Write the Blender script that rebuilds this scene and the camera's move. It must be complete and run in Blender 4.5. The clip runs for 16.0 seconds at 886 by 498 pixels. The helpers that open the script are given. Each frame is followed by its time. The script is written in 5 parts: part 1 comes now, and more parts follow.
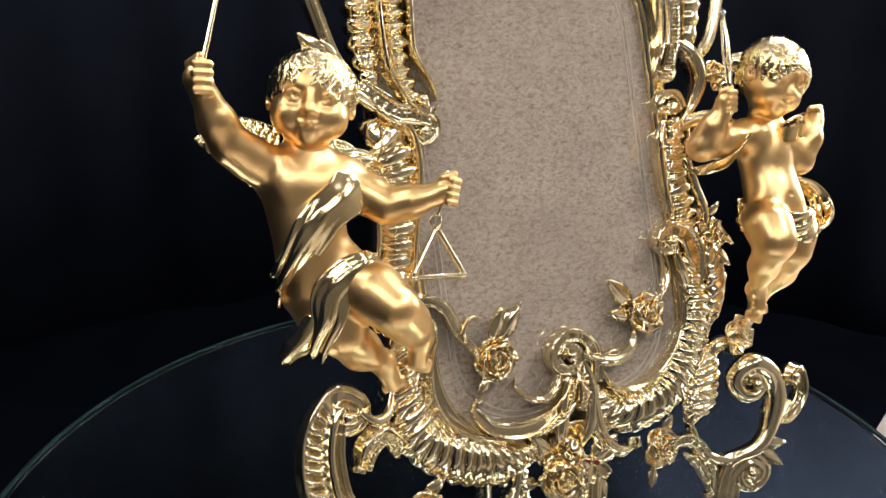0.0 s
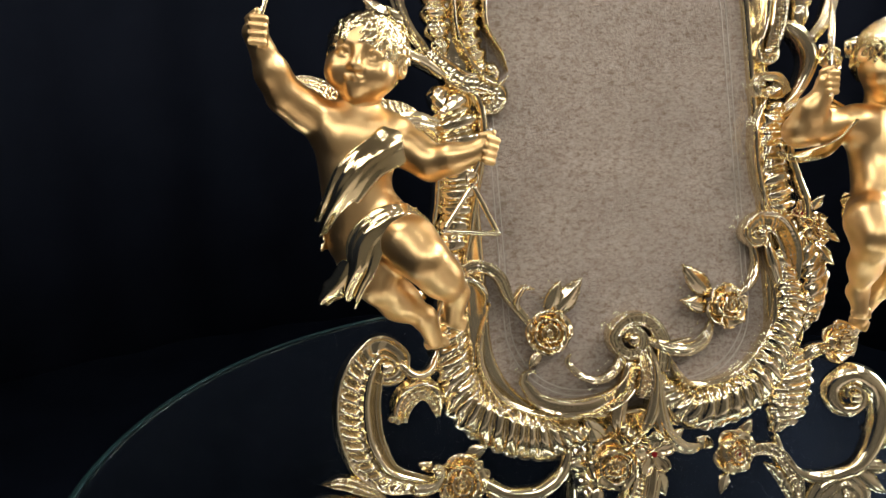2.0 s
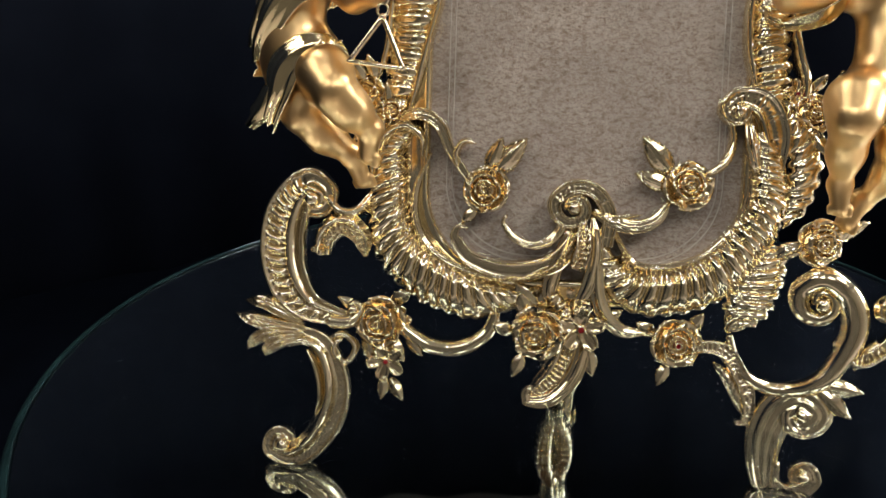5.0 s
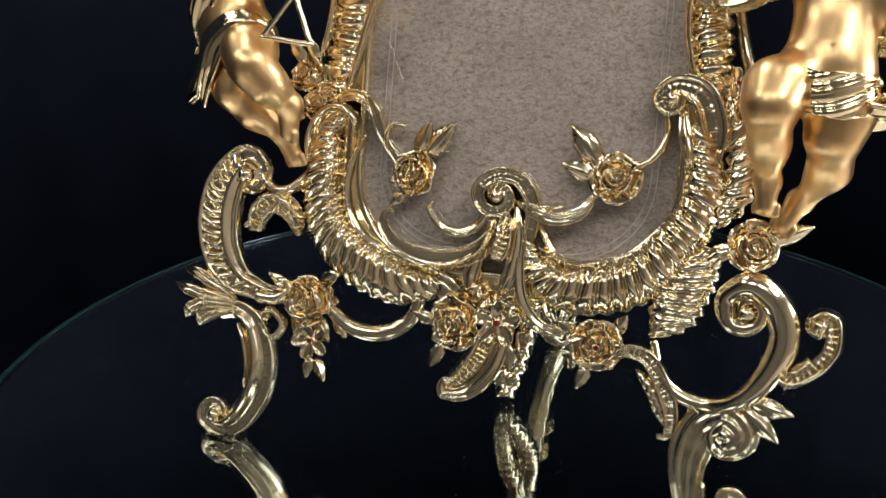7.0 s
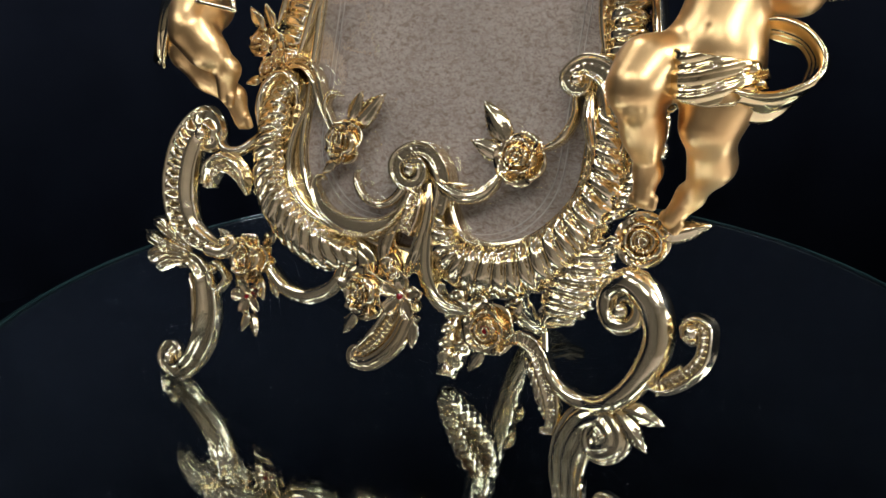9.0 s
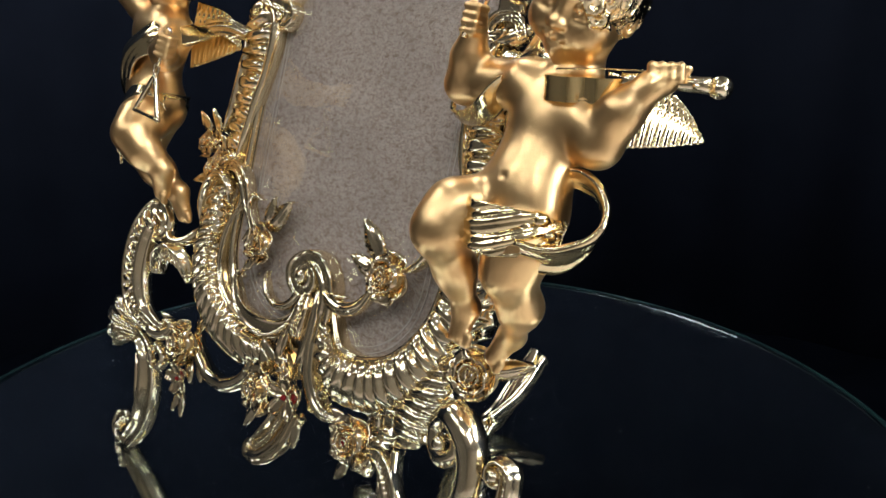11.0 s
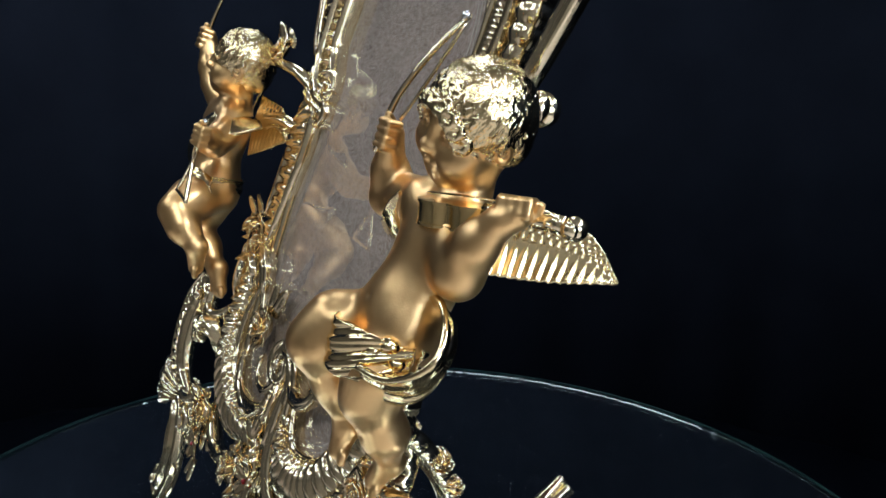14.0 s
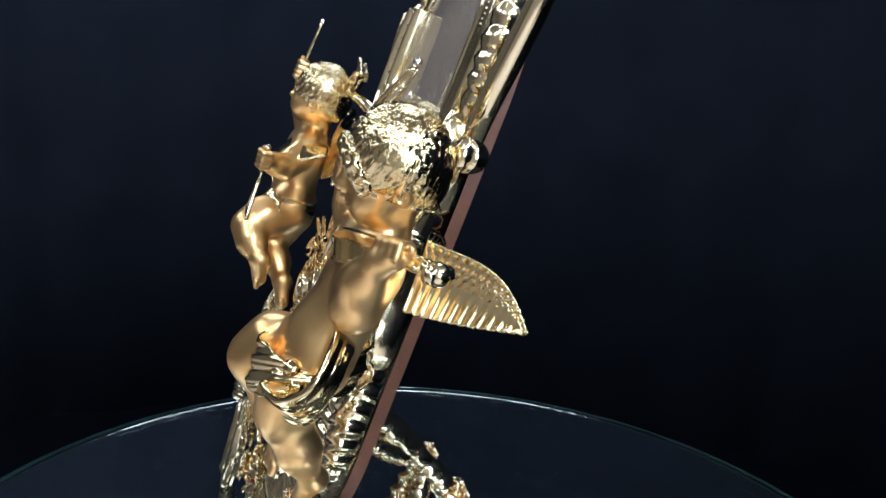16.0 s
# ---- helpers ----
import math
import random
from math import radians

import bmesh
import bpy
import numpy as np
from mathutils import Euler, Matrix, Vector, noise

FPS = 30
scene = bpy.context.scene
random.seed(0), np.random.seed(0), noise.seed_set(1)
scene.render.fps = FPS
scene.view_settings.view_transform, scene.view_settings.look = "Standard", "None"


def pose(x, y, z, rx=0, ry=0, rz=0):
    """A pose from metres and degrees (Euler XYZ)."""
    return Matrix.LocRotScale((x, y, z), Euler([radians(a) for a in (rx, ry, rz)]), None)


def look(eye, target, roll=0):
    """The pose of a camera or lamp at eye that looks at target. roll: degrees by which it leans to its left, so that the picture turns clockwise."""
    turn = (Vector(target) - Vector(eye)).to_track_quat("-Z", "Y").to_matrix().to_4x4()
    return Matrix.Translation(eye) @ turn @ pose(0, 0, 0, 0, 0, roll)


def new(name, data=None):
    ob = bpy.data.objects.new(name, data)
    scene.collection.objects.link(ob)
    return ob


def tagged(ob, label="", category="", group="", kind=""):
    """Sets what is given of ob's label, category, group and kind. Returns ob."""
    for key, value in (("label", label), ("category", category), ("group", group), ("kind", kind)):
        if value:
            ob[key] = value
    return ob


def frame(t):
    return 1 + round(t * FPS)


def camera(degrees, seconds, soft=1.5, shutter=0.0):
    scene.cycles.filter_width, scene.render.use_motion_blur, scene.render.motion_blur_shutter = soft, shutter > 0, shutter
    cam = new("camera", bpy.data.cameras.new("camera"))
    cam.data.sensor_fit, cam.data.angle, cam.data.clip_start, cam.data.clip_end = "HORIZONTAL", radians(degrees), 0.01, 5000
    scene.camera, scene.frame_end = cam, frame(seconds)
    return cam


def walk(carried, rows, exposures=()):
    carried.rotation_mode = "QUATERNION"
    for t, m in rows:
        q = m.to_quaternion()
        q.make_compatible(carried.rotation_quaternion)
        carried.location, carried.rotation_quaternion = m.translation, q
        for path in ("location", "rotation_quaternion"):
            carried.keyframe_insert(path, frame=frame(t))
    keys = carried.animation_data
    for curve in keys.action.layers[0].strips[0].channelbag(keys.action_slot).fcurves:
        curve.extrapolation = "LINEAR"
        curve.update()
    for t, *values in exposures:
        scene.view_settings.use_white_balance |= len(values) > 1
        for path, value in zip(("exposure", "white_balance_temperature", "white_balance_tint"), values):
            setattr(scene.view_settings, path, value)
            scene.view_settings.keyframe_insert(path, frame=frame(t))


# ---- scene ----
cam = camera(54.9, 16.0)
PATH = [
    (0, (0.0072, 0.0400, 0.3560), (-0.0397, 1.9121, -0.3462), -0.6),
    (0.5, (0.0332, 0.0362, 0.3540), (-0.1506, 1.9055, -0.3329), -1.0),
    (1, (0.0472, 0.0363, 0.3430), (-0.2686, 1.8998, -0.3110), -1.4),
    (1.5, (0.0703, 0.0315, 0.3360), (-0.3905, 1.8773, -0.2811), -1.7),
    (2, (0.0933, 0.0337, 0.3250), (-0.4683, 1.8496, -0.2971), -1.5),
    (2.5, (0.1242, 0.0389, 0.3190), (-0.5388, 1.8085, -0.3359), -1.4),
    (3, (0.1552, 0.0462, 0.3200), (-0.6023, 1.7598, -0.3798), -1.5),
    (3.5, (0.1711, 0.0553, 0.3110), (-0.6435, 1.7243, -0.4312), -1.4),
    (3.7, (0.1791, 0.0594, 0.3070), (-0.6629, 1.7072, -0.4518), -1.2),
    (5.8, (0.2840, 0.1150, 0.2710), (-0.9029, 1.5568, -0.4449), -0.7),
    (6, (0.2930, 0.1240, 0.2710), (-0.9202, 1.5472, -0.4381), -0.8),
    (6.5, (0.3150, 0.1460, 0.2640), (-0.9718, 1.5067, -0.4379), -1.1),
    (7, (0.3360, 0.1650, 0.2580), (-1.0228, 1.4548, -0.4419), -1.0),
    (7.5, (0.3610, 0.1840, 0.2560), (-1.0688, 1.3918, -0.4489), -0.9),
    (8, (0.3840, 0.2070, 0.2540), (-1.1147, 1.3238, -0.4579), -1.0),
    (8.2, (0.3920, 0.2180, 0.2490), (-1.1340, 1.2970, -0.4630), -1.0),
    (10.3, (0.4641, 0.3646, 0.2658), (-1.2790, 1.0610, -0.4246), -0.4),
    (10.5, (0.4704, 0.3747, 0.2728), (-1.2923, 1.0453, -0.3929), -0.4),
    (11, (0.4734, 0.3961, 0.2811), (-1.3330, 0.9998, -0.3293), -0.2),
    (11.5, (0.4780, 0.4182, 0.2883), (-1.3758, 0.9560, -0.2353), 0.8),
    (12, (0.4784, 0.4362, 0.2940), (-1.4101, 0.8842, -0.1884), 0.9),
    (12.5, (0.4826, 0.4552, 0.2983), (-1.4339, 0.8018, -0.1566), 1.4),
    (13, (0.4794, 0.4779, 0.2903), (-1.4518, 0.7354, -0.1617), 1.5),
    (13.5, (0.4785, 0.4989, 0.2871), (-1.4638, 0.6629, -0.1609), 2.1),
    (14, (0.4833, 0.5311, 0.2942), (-1.4681, 0.5734, -0.1419), 2.2),
    (14.5, (0.4884, 0.5574, 0.3008), (-1.4708, 0.4894, -0.0953), 3.3),
    (15, (0.4922, 0.5853, 0.3111), (-1.4610, 0.3924, -0.0733), 3.9),
    (15.5, (0.4860, 0.6183, 0.3124), (-1.4442, 0.2714, -0.0797), 3.8),
    (16, (0.4796, 0.6410, 0.3072), (-1.4193, 0.1626, -0.0995), 4.1),
]
EXPO = [(0, -0.5, 6250, 10), (3.5, -0.83, 6200, 9), (7, -0.85, 5900, 10), (10.5, -0.92, 5700, 9), (12.5, -1.25, 5600, 7), (14.5, -1.15, 5350, 6), (16, -0.85, 5350, 6)]
walk(cam, [(t, look(eye, target, roll)) for t, eye, target, roll in PATH], exposures=EXPO)


# ---- world and lamps ----
CX, CY = 0.010, 0.525          # centre of the round glass plate
FLOOR, CEIL = -0.75, 1.75
DRAPE_R = 2.12                 # radius of the hanging drape
world = bpy.data.worlds.new("world")
scene.world = world
world.use_nodes = True
world.node_tree.nodes["Background"].inputs["Color"].default_value = (1.0, 0.86, 0.7, 1)
world.node_tree.nodes["Background"].inputs["Strength"].default_value = 0.02

# unseen lights added to brighten the gold; round spots turned towards the display: place and power; square ceiling
# panels: place, side and power
ADDED_SPOTS = [(-0.75, -0.55, 16), (0.35, -0.85, 16), (1.45, 0.10, 60), (1.05, 0.80, 22), (1.20, 1.55, 70), (0.55, 1.75, 90), (-0.15, 1.75, 20), (-0.45, 0.40, 7), (0.30, 0.30, 5)]
ADDED_PANELS = [(-1.1, -0.75, 0.45, 7), (0.0, -1.15, 0.45, 8), (1.05, -0.75, 0.45, 6.5), (1.65, 0.35, 0.45, 8), (1.50, 1.75, 0.5, 26), (0.80, 2.05, 0.45, 12), (-0.95, 0.45, 0.4, 10)]


SIDE_LIGHT_POWER = 75


# ---- materials ----
def mat(name, color, rough=0.5, metal=0.0, var=0.12, scale=40, bump=0.0, bscale=300, rvar=0.0, **more):
    m = bpy.data.materials.new(name)
    m.use_nodes = True
    nt = m.node_tree
    p = nt.nodes["Principled BSDF"]
    p.inputs["Metallic"].default_value = metal
    co = nt.nodes.new("ShaderNodeTexCoord")
    n1 = nt.nodes.new("ShaderNodeTexNoise")
    n1.inputs["Scale"].default_value = scale
    n1.inputs["Detail"].default_value = 6
    nt.links.new(co.outputs["Object"], n1.inputs["Vector"])
    ramp = nt.nodes.new("ShaderNodeMapRange")
    ramp.inputs["From Min"].default_value, ramp.inputs["From Max"].default_value = 0.3, 0.7
    ramp.inputs["To Min"].default_value, ramp.inputs["To Max"].default_value = 1 - var, 1 + var
    nt.links.new(n1.outputs["Fac"], ramp.inputs["Value"])
    mul = nt.nodes.new("ShaderNodeVectorMath")
    mul.operation = "SCALE"
    mul.inputs[0].default_value = color[:3]
    nt.links.new(ramp.outputs["Result"], mul.inputs["Scale"])
    nt.links.new(mul.outputs["Vector"], p.inputs["Base Color"])
    p.inputs["Roughness"].default_value = rough
    if rvar:
        rr = nt.nodes.new("ShaderNodeMapRange")
        rr.inputs["From Min"].default_value, rr.inputs["From Max"].default_value = 0.3, 0.7
        rr.inputs["To Min"].default_value, rr.inputs["To Max"].default_value = max(0.02, rough - rvar), rough + rvar
        n3 = nt.nodes.new("ShaderNodeTexNoise")
        n3.inputs["Scale"].default_value = scale * 2.3
        nt.links.new(co.outputs["Object"], n3.inputs["Vector"])
        nt.links.new(n3.outputs["Fac"], rr.inputs["Value"])
        nt.links.new(rr.outputs["Result"], p.inputs["Roughness"])
    if bump:
        n2 = nt.nodes.new("ShaderNodeTexNoise")
        n2.inputs["Scale"].default_value = bscale
        n2.inputs["Detail"].default_value = 4
        nt.links.new(co.outputs["Object"], n2.inputs["Vector"])
        b = nt.nodes.new("ShaderNodeBump")
        b.inputs["Strength"].default_value = bump
        b.inputs["Distance"].default_value = 0.001
        nt.links.new(n2.outputs["Fac"], b.inputs["Height"])
        nt.links.new(b.outputs["Normal"], p.inputs["Normal"])
    for key, value in more.items():
        p.inputs[key.replace("_", " ")].default_value = value
    return m


GOLD = mat("champagne_gold", (0.95, 0.81, 0.54), 0.145, 1, 0.07, 60, 0.05, 500, 0.05)
GOLD_DEEP = mat("yellow_gold", (0.95, 0.72, 0.34), 0.15, 1, 0.08, 60, 0.05, 500, 0.04)
GOLD_ROSE = mat("warm_gold", (0.94, 0.77, 0.49), 0.13, 1, 0.08, 80, 0.05, 500, 0.05)
SILVER = mat("silver_tip", (0.85, 0.85, 0.86), 0.12, 1, 0.04, 80)
RUBY = mat("ruby", (0.22, 0.01, 0.012), 0.06, 0, 0.1, 200, Coat_Weight=1.0)
LEATHER = mat("brown_back", (0.10, 0.036, 0.016), 0.32, 0, 0.25, 60, 0.25, 500)
EDGE_LINE = mat("mat_line", (0.42, 0.355, 0.29), 0.6, 0, 0.15, 120)
VELVET = mat("black_drape", (0.018, 0.022, 0.034), 0.95, 0, 0.12, 5.0, 0.4, 60, Specular_IOR_Level=0.0)
CARPET = mat("black_carpet", (0.0032, 0.0042, 0.007), 0.95, 0, 0.2, 8, 0.4, 200, Specular_IOR_Level=0.0)
TILE = mat("pale_tile", (0.74, 0.66, 0.60), 0.45, 0, 0.1, 6, 0.1, 80)
WALL = mat("shop_wall", (0.17, 0.155, 0.135), 0.7, 0, 0.1, 2, 0.1, 60)
# unseen east wall, paler than the rest as a reflector for the gold
PALE_WALL = mat("pale_wall", (0.46, 0.42, 0.36), 0.7, 0, 0.1, 2, 0.1, 60)
CEILING = mat("ceiling_paint", (0.25, 0.225, 0.20), 0.8, 0, 0.05, 2)
TABLE = mat("dark_mirror", (0.63, 0.66, 0.66), 0.03, 1, 0.05, 30, 0.0, 300, 0.01)
RIM = mat("glass_edge", (0.008, 0.018, 0.018), 0.22, 0, 0.3, 30, IOR=1.5, Specular_IOR_Level=0.08)
OFF_WHITE = mat("off_white", (0.75, 0.72, 0.68), 0.4, 0, 0.03, 20)


def glow(name, color, strength):
    m = bpy.data.materials.new(name)
    m.use_nodes = True
    p = m.node_tree.nodes["Principled BSDF"]
    p.inputs["Base Color"].default_value = (0.9, 0.9, 0.9, 1)
    p.inputs["Emission Color"].default_value = (*color, 1)
    p.inputs["Emission Strength"].default_value = strength
    return m


def felt():
    """Beige felt with brown fibres and cloudy blotches."""
    m = mat("beige_felt", (0.38, 0.305, 0.245), 0.9, 0, 0.14, 24, 0.5, 900)
    nt = m.node_tree
    p = nt.nodes["Principled BSDF"]
    pale = p.inputs["Base Color"].links[0].from_socket
    co = nt.nodes.new("ShaderNodeTexCoord")
    fac = []
    for turn, stretch, scale, lo, hi in ((0.5, 1.6, 260, 0.46, 0.66), (-0.9, 1.5, 520, 0.48, 0.68)):
        mp = nt.nodes.new("ShaderNodeMapping")
        mp.inputs["Scale"].default_value = (1, 1, stretch)
        mp.inputs["Rotation"].default_value = (0, turn, 0)
        nt.links.new(co.outputs["Object"], mp.inputs["Vector"])
        sp = nt.nodes.new("ShaderNodeTexNoise")
        sp.inputs["Scale"].default_value = scale
        sp.inputs["Detail"].default_value = 7
        sp.inputs["Roughness"].default_value = 0.68
        sp.inputs["Distortion"].default_value = 0.6
        nt.links.new(mp.outputs["Vector"], sp.inputs["Vector"])
        r = nt.nodes.new("ShaderNodeMapRange")
        r.inputs["From Min"].default_value, r.inputs["From Max"].default_value = lo, hi
        nt.links.new(sp.outputs["Fac"], r.inputs["Value"])
        fac.append(r.outputs["Result"])
    mx = nt.nodes.new("ShaderNodeMath")
    mx.operation = "MAXIMUM"
    nt.links.new(fac[0], mx.inputs[0])
    nt.links.new(fac[1], mx.inputs[1])
    mix = nt.nodes.new("ShaderNodeMix")
    mix.data_type = "RGBA"
    nt.links.new(mx.outputs["Value"], mix.inputs["Factor"])
    nt.links.new(pale, mix.inputs["A"])
    mix.inputs["B"].default_value = (0.175, 0.112, 0.074, 1)
    nt.links.new(mix.outputs["Result"], p.inputs["Base Color"])
    return m


def pane_glass():
    m = bpy.data.materials.new("clear_glass")
    m.use_nodes = True
    p = m.node_tree.nodes["Principled BSDF"]
    p.inputs["Base Color"].default_value = (0.97, 0.99, 0.98, 1)
    p.inputs["Roughness"].default_value = 0.0
    p.inputs["IOR"].default_value = 1.5
    p.inputs["Transmission Weight"].default_value = 1.0
    return m


def statue_gold():
    """Satin gold skin and polished gold hair and cloth, told apart by the mesh attribute 'polish'."""
    m = mat("statue_gold", (0.93, 0.61, 0.27), 0.36, 1, 0.07, 50, 0.0)
    nt = m.node_tree
    p = nt.nodes["Principled BSDF"]
    skin = p.inputs["Base Color"].links[0].from_socket
    at = nt.nodes.new("ShaderNodeAttribute")
    at.attribute_name = "polish"
    st = nt.nodes.new("ShaderNodeMapRange")
    st.inputs["From Min"].default_value, st.inputs["From Max"].default_value = 0.42, 0.58
    nt.links.new(at.outputs["Fac"], st.inputs["Value"])
    mx = nt.nodes.new("ShaderNodeMix")
    mx.data_type = "RGBA"
    nt.links.new(st.outputs["Result"], mx.inputs["Factor"])
    nt.links.new(skin, mx.inputs["A"])
    mx.inputs["B"].default_value = (0.95, 0.77, 0.44, 1)
    nt.links.new(mx.outputs["Result"], p.inputs["Base Color"])
    ro = nt.nodes.new("ShaderNodeMapRange")
    ro.inputs["To Min"].default_value, ro.inputs["To Max"].default_value = 0.33, 0.10
    nt.links.new(st.outputs["Result"], ro.inputs["Value"])
    nt.links.new(ro.outputs["Result"], p.inputs["Roughness"])
    co = nt.nodes.new("ShaderNodeTexCoord")
    no = nt.nodes.new("ShaderNodeTexNoise")
    no.inputs["Scale"].default_value = 1600
    nt.links.new(co.outputs["Object"], no.inputs["Vector"])
    hair = nt.nodes.new("ShaderNodeAttribute")
    hair.attribute_name = "hair"
    mp = nt.nodes.new("ShaderNodeMapping")
    mp.inputs["Scale"].default_value = (1, 1, 0.35)
    nt.links.new(co.outputs["Object"], mp.inputs["Vector"])
    hn = nt.nodes.new("ShaderNodeTexNoise")
    hn.inputs["Scale"].default_value = 620
    hn.inputs["Detail"].default_value = 3
    hn.inputs["Distortion"].default_value = 1.2
    nt.links.new(mp.outputs["Vector"], hn.inputs["Vector"])
    b1 = nt.nodes.new("ShaderNodeBump")
    b1.inputs["Strength"].default_value = 0.10
    b1.inputs["Distance"].default_value = 0.0006
    nt.links.new(no.outputs["Fac"], b1.inputs["Height"])
    b2 = nt.nodes.new("ShaderNodeBump")
    b2.inputs["Distance"].default_value = 0.0004
    nt.links.new(hair.outputs["Fac"], b2.inputs["Strength"])
    nt.links.new(hn.outputs["Fac"], b2.inputs["Height"])
    nt.links.new(b1.outputs["Normal"], b2.inputs["Normal"])
    nt.links.new(b2.outputs["Normal"], p.inputs["Normal"])
    return m


FELT, GLASS, STATUE = felt(), pane_glass(), statue_gold()
# glowing faces of the added, unseen lights
ADDED_SPOT_GLOW = glow("added_spot_glow", (1.0, 0.92, 0.8), 40)
SIDE_GLOW = glow("side_glow", (0.96, 0.98, 1.0), 5)
ADDED_PANEL_GLOW = glow("added_panel_glow", (1.0, 0.965, 0.92), 4)


# ---- mesh helpers; ornaments are drawn in mm: u to the right, v up along the frame, w out of its face ----
def uvw(p):
    p = np.asarray(p, float)
    return np.stack([p[..., 0], -p[..., 2], p[..., 1]], -1) / 1000


class Geo:
    """Gathers vertices and faces for one mesh."""

    def __init__(self):
        self.v, self.f, self.n = [], [], 0

    def add(self, verts, faces):
        verts = np.asarray(verts, float).reshape(-1, 3)
        self.v.append(verts)
        self.f += [tuple(i + self.n for i in f) for f in faces]
        self.n += len(verts)
        return self

    def mesh(self, name, material, smooth=True, convert=uvw):
        me = bpy.data.meshes.new(name)
        me.from_pydata(convert(np.concatenate(self.v)).tolist(), [], self.f)
        me.materials.append(material)
        if smooth:
            me.polygons.foreach_set("use_smooth", [True] * len(me.polygons))
        me.update()
        return me


def part(name, geo, material, parent, label="", smooth=True):
    me = geo if isinstance(geo, bpy.types.Mesh) else geo.mesh(name, material, smooth)
    ob = new(name, me)
    ob.parent = parent
    return tagged(ob, label)


def spline(pts, n):
    """n points along a smooth curve through the control points, evenly spaced."""
    p = np.asarray(pts, float)
    if p.shape[1] == 2:
        p = np.column_stack([p, np.zeros(len(p))])
    a = np.vstack([2 * p[0] - p[1], p, 2 * p[-1] - p[-2]])
    t = np.linspace(0, 1, 14)[:, None]
    out = []
    for i in range(len(p) - 1):
        p0, p1, p2, p3 = a[i:i + 4]
        out.append(0.5 * (2 * p1 + (p2 - p0) * t + (2 * p0 - 5 * p1 + 4 * p2 - p3) * t ** 2 + (3 * p1 - p0 - 3 * p2 + p3) * t ** 3)[:-1])
    c = np.vstack(out + [p[-1:]])
    d = np.concatenate([[0], np.cumsum(np.linalg.norm(np.diff(c, axis=0), axis=1))])
    s = np.linspace(0, d[-1], n)
    return np.stack([np.interp(s, d, c[:, k]) for k in range(3)], 1), s


def curl(pts, eye, turns=1.25, shrink=0.22, side=None):
    """The control points, carried on into a spiral round the eye."""
    pts = [tuple(p) for p in pts]
    w = pts[-1][2] if len(pts[-1]) > 2 else 0
    p, q = np.array(pts[-1][:2]), np.array(pts[-2][:2])
    r = p - eye
    sgn = side or np.sign(r[0] * (p - q)[1] - r[1] * (p - q)[0]) or 1
    a0, r0 = math.atan2(r[1], r[0]), np.hypot(*r)
    k = max(6, int(turns * 9))
    for i in range(1, k + 1):
        f = i / k
        rr = r0 * (1 - f * (1 - shrink))
        a = a0 + sgn * 2 * math.pi * turns * f
        pts.append((eye[0] + rr * math.cos(a), eye[1] + rr * math.sin(a), w + 1.5 * f))
    return [p if len(p) > 2 else (*p, 0) for p in pts]


def dome(b, s, f):
    return np.sqrt(np.clip(1 - b * b, 0, 1))


def channel(pitch=3.2, depth=0.35):
    def fn(b, s, f):
        rim = 0.42 + 0.58 * np.exp(-((np.abs(b) - 0.74) / 0.17) ** 2)
        rib = depth * (0.5 + 0.5 * np.cos(2 * np.pi * s / pitch)) * np.clip(1 - (np.abs(b) / 0.55) ** 2, 0, 1)
        return (rim + rib) * np.sqrt(np.clip(1 - b ** 8, 0, 1))
    return fn


def half_ribs(pitch=4.0, side=1):
    """A smooth outer lip, a ribbed hollow beside it, then a smooth roll and an inner lip."""
    def fn(b, s, f):
        b = b * side
        lip = 0.85 * np.exp(-((b + 0.80) / 0.20) ** 2)
        window = np.clip((b + 0.72) / 0.15, 0, 1) * np.clip((0.10 - b) / 0.12, 0, 1) * np.clip((0.78 - f) / 0.15, 0, 1)
        rib = (0.22 + 0.60 * np.abs(np.cos(np.pi * (s + 4 * b) / pitch)) ** 0.8) * window
        roll = 0.15 + 0.70 * np.exp(-((b - 0.36) / 0.28) ** 2)
        edge = 0.75 * np.exp(-((b - 0.90) / 0.10) ** 2)
        return np.maximum(np.maximum(lip, edge), np.maximum(rib, roll)) * np.sqrt(np.clip(1 - b ** 8, 0, 1)) + 0.05
    return fn


def gadroon(pitch=7.0, slant=2.0, deep=0.42, sub=3):
    """Rounded slanting lobes, wider towards the outer edge, with fine flutes where sub is above 1."""
    def fn(b, s, f):
        ph = np.pi * (s + slant * b + 0.10 * pitch * np.sin(s / pitch * 1.7)) / pitch
        lobe = (0.5 - 0.5 * np.cos(2 * ph)) ** 0.75
        fine = (0.5 - 0.5 * np.cos(2 * sub * ph)) * np.clip(1.0 - 0.9 * np.abs(b + 0.2), 0, 1)
        mix = lobe if sub == 1 else 0.72 * lobe + 0.28 * fine
        return np.sqrt(np.clip(1 - b ** 4, 0, 1)) * (1 - deep - 0.25 + 0.25 * (1 - b * b) + deep * mix)
    return fn


def shell(pitch=6.8, slant=4.0, deep=0.3, lean=0.25):
    """A rounded roll cut into plump ribs, its crown towards the inner edge."""
    def fn(b, s, f):
        ph = np.pi * (s + slant * b + 0.12 * pitch * np.sin(s / pitch * 1.3)) / pitch
        rib = np.abs(np.sin(ph)) ** 0.6
        u = np.where(b > lean, (b - lean) / (1 - lean), (lean - b) / (1 + lean))
        roll = np.clip(1 - u ** 2, 0, 1) ** 0.55
        return roll * (1 - deep + deep * rib) + 0.03
    return fn


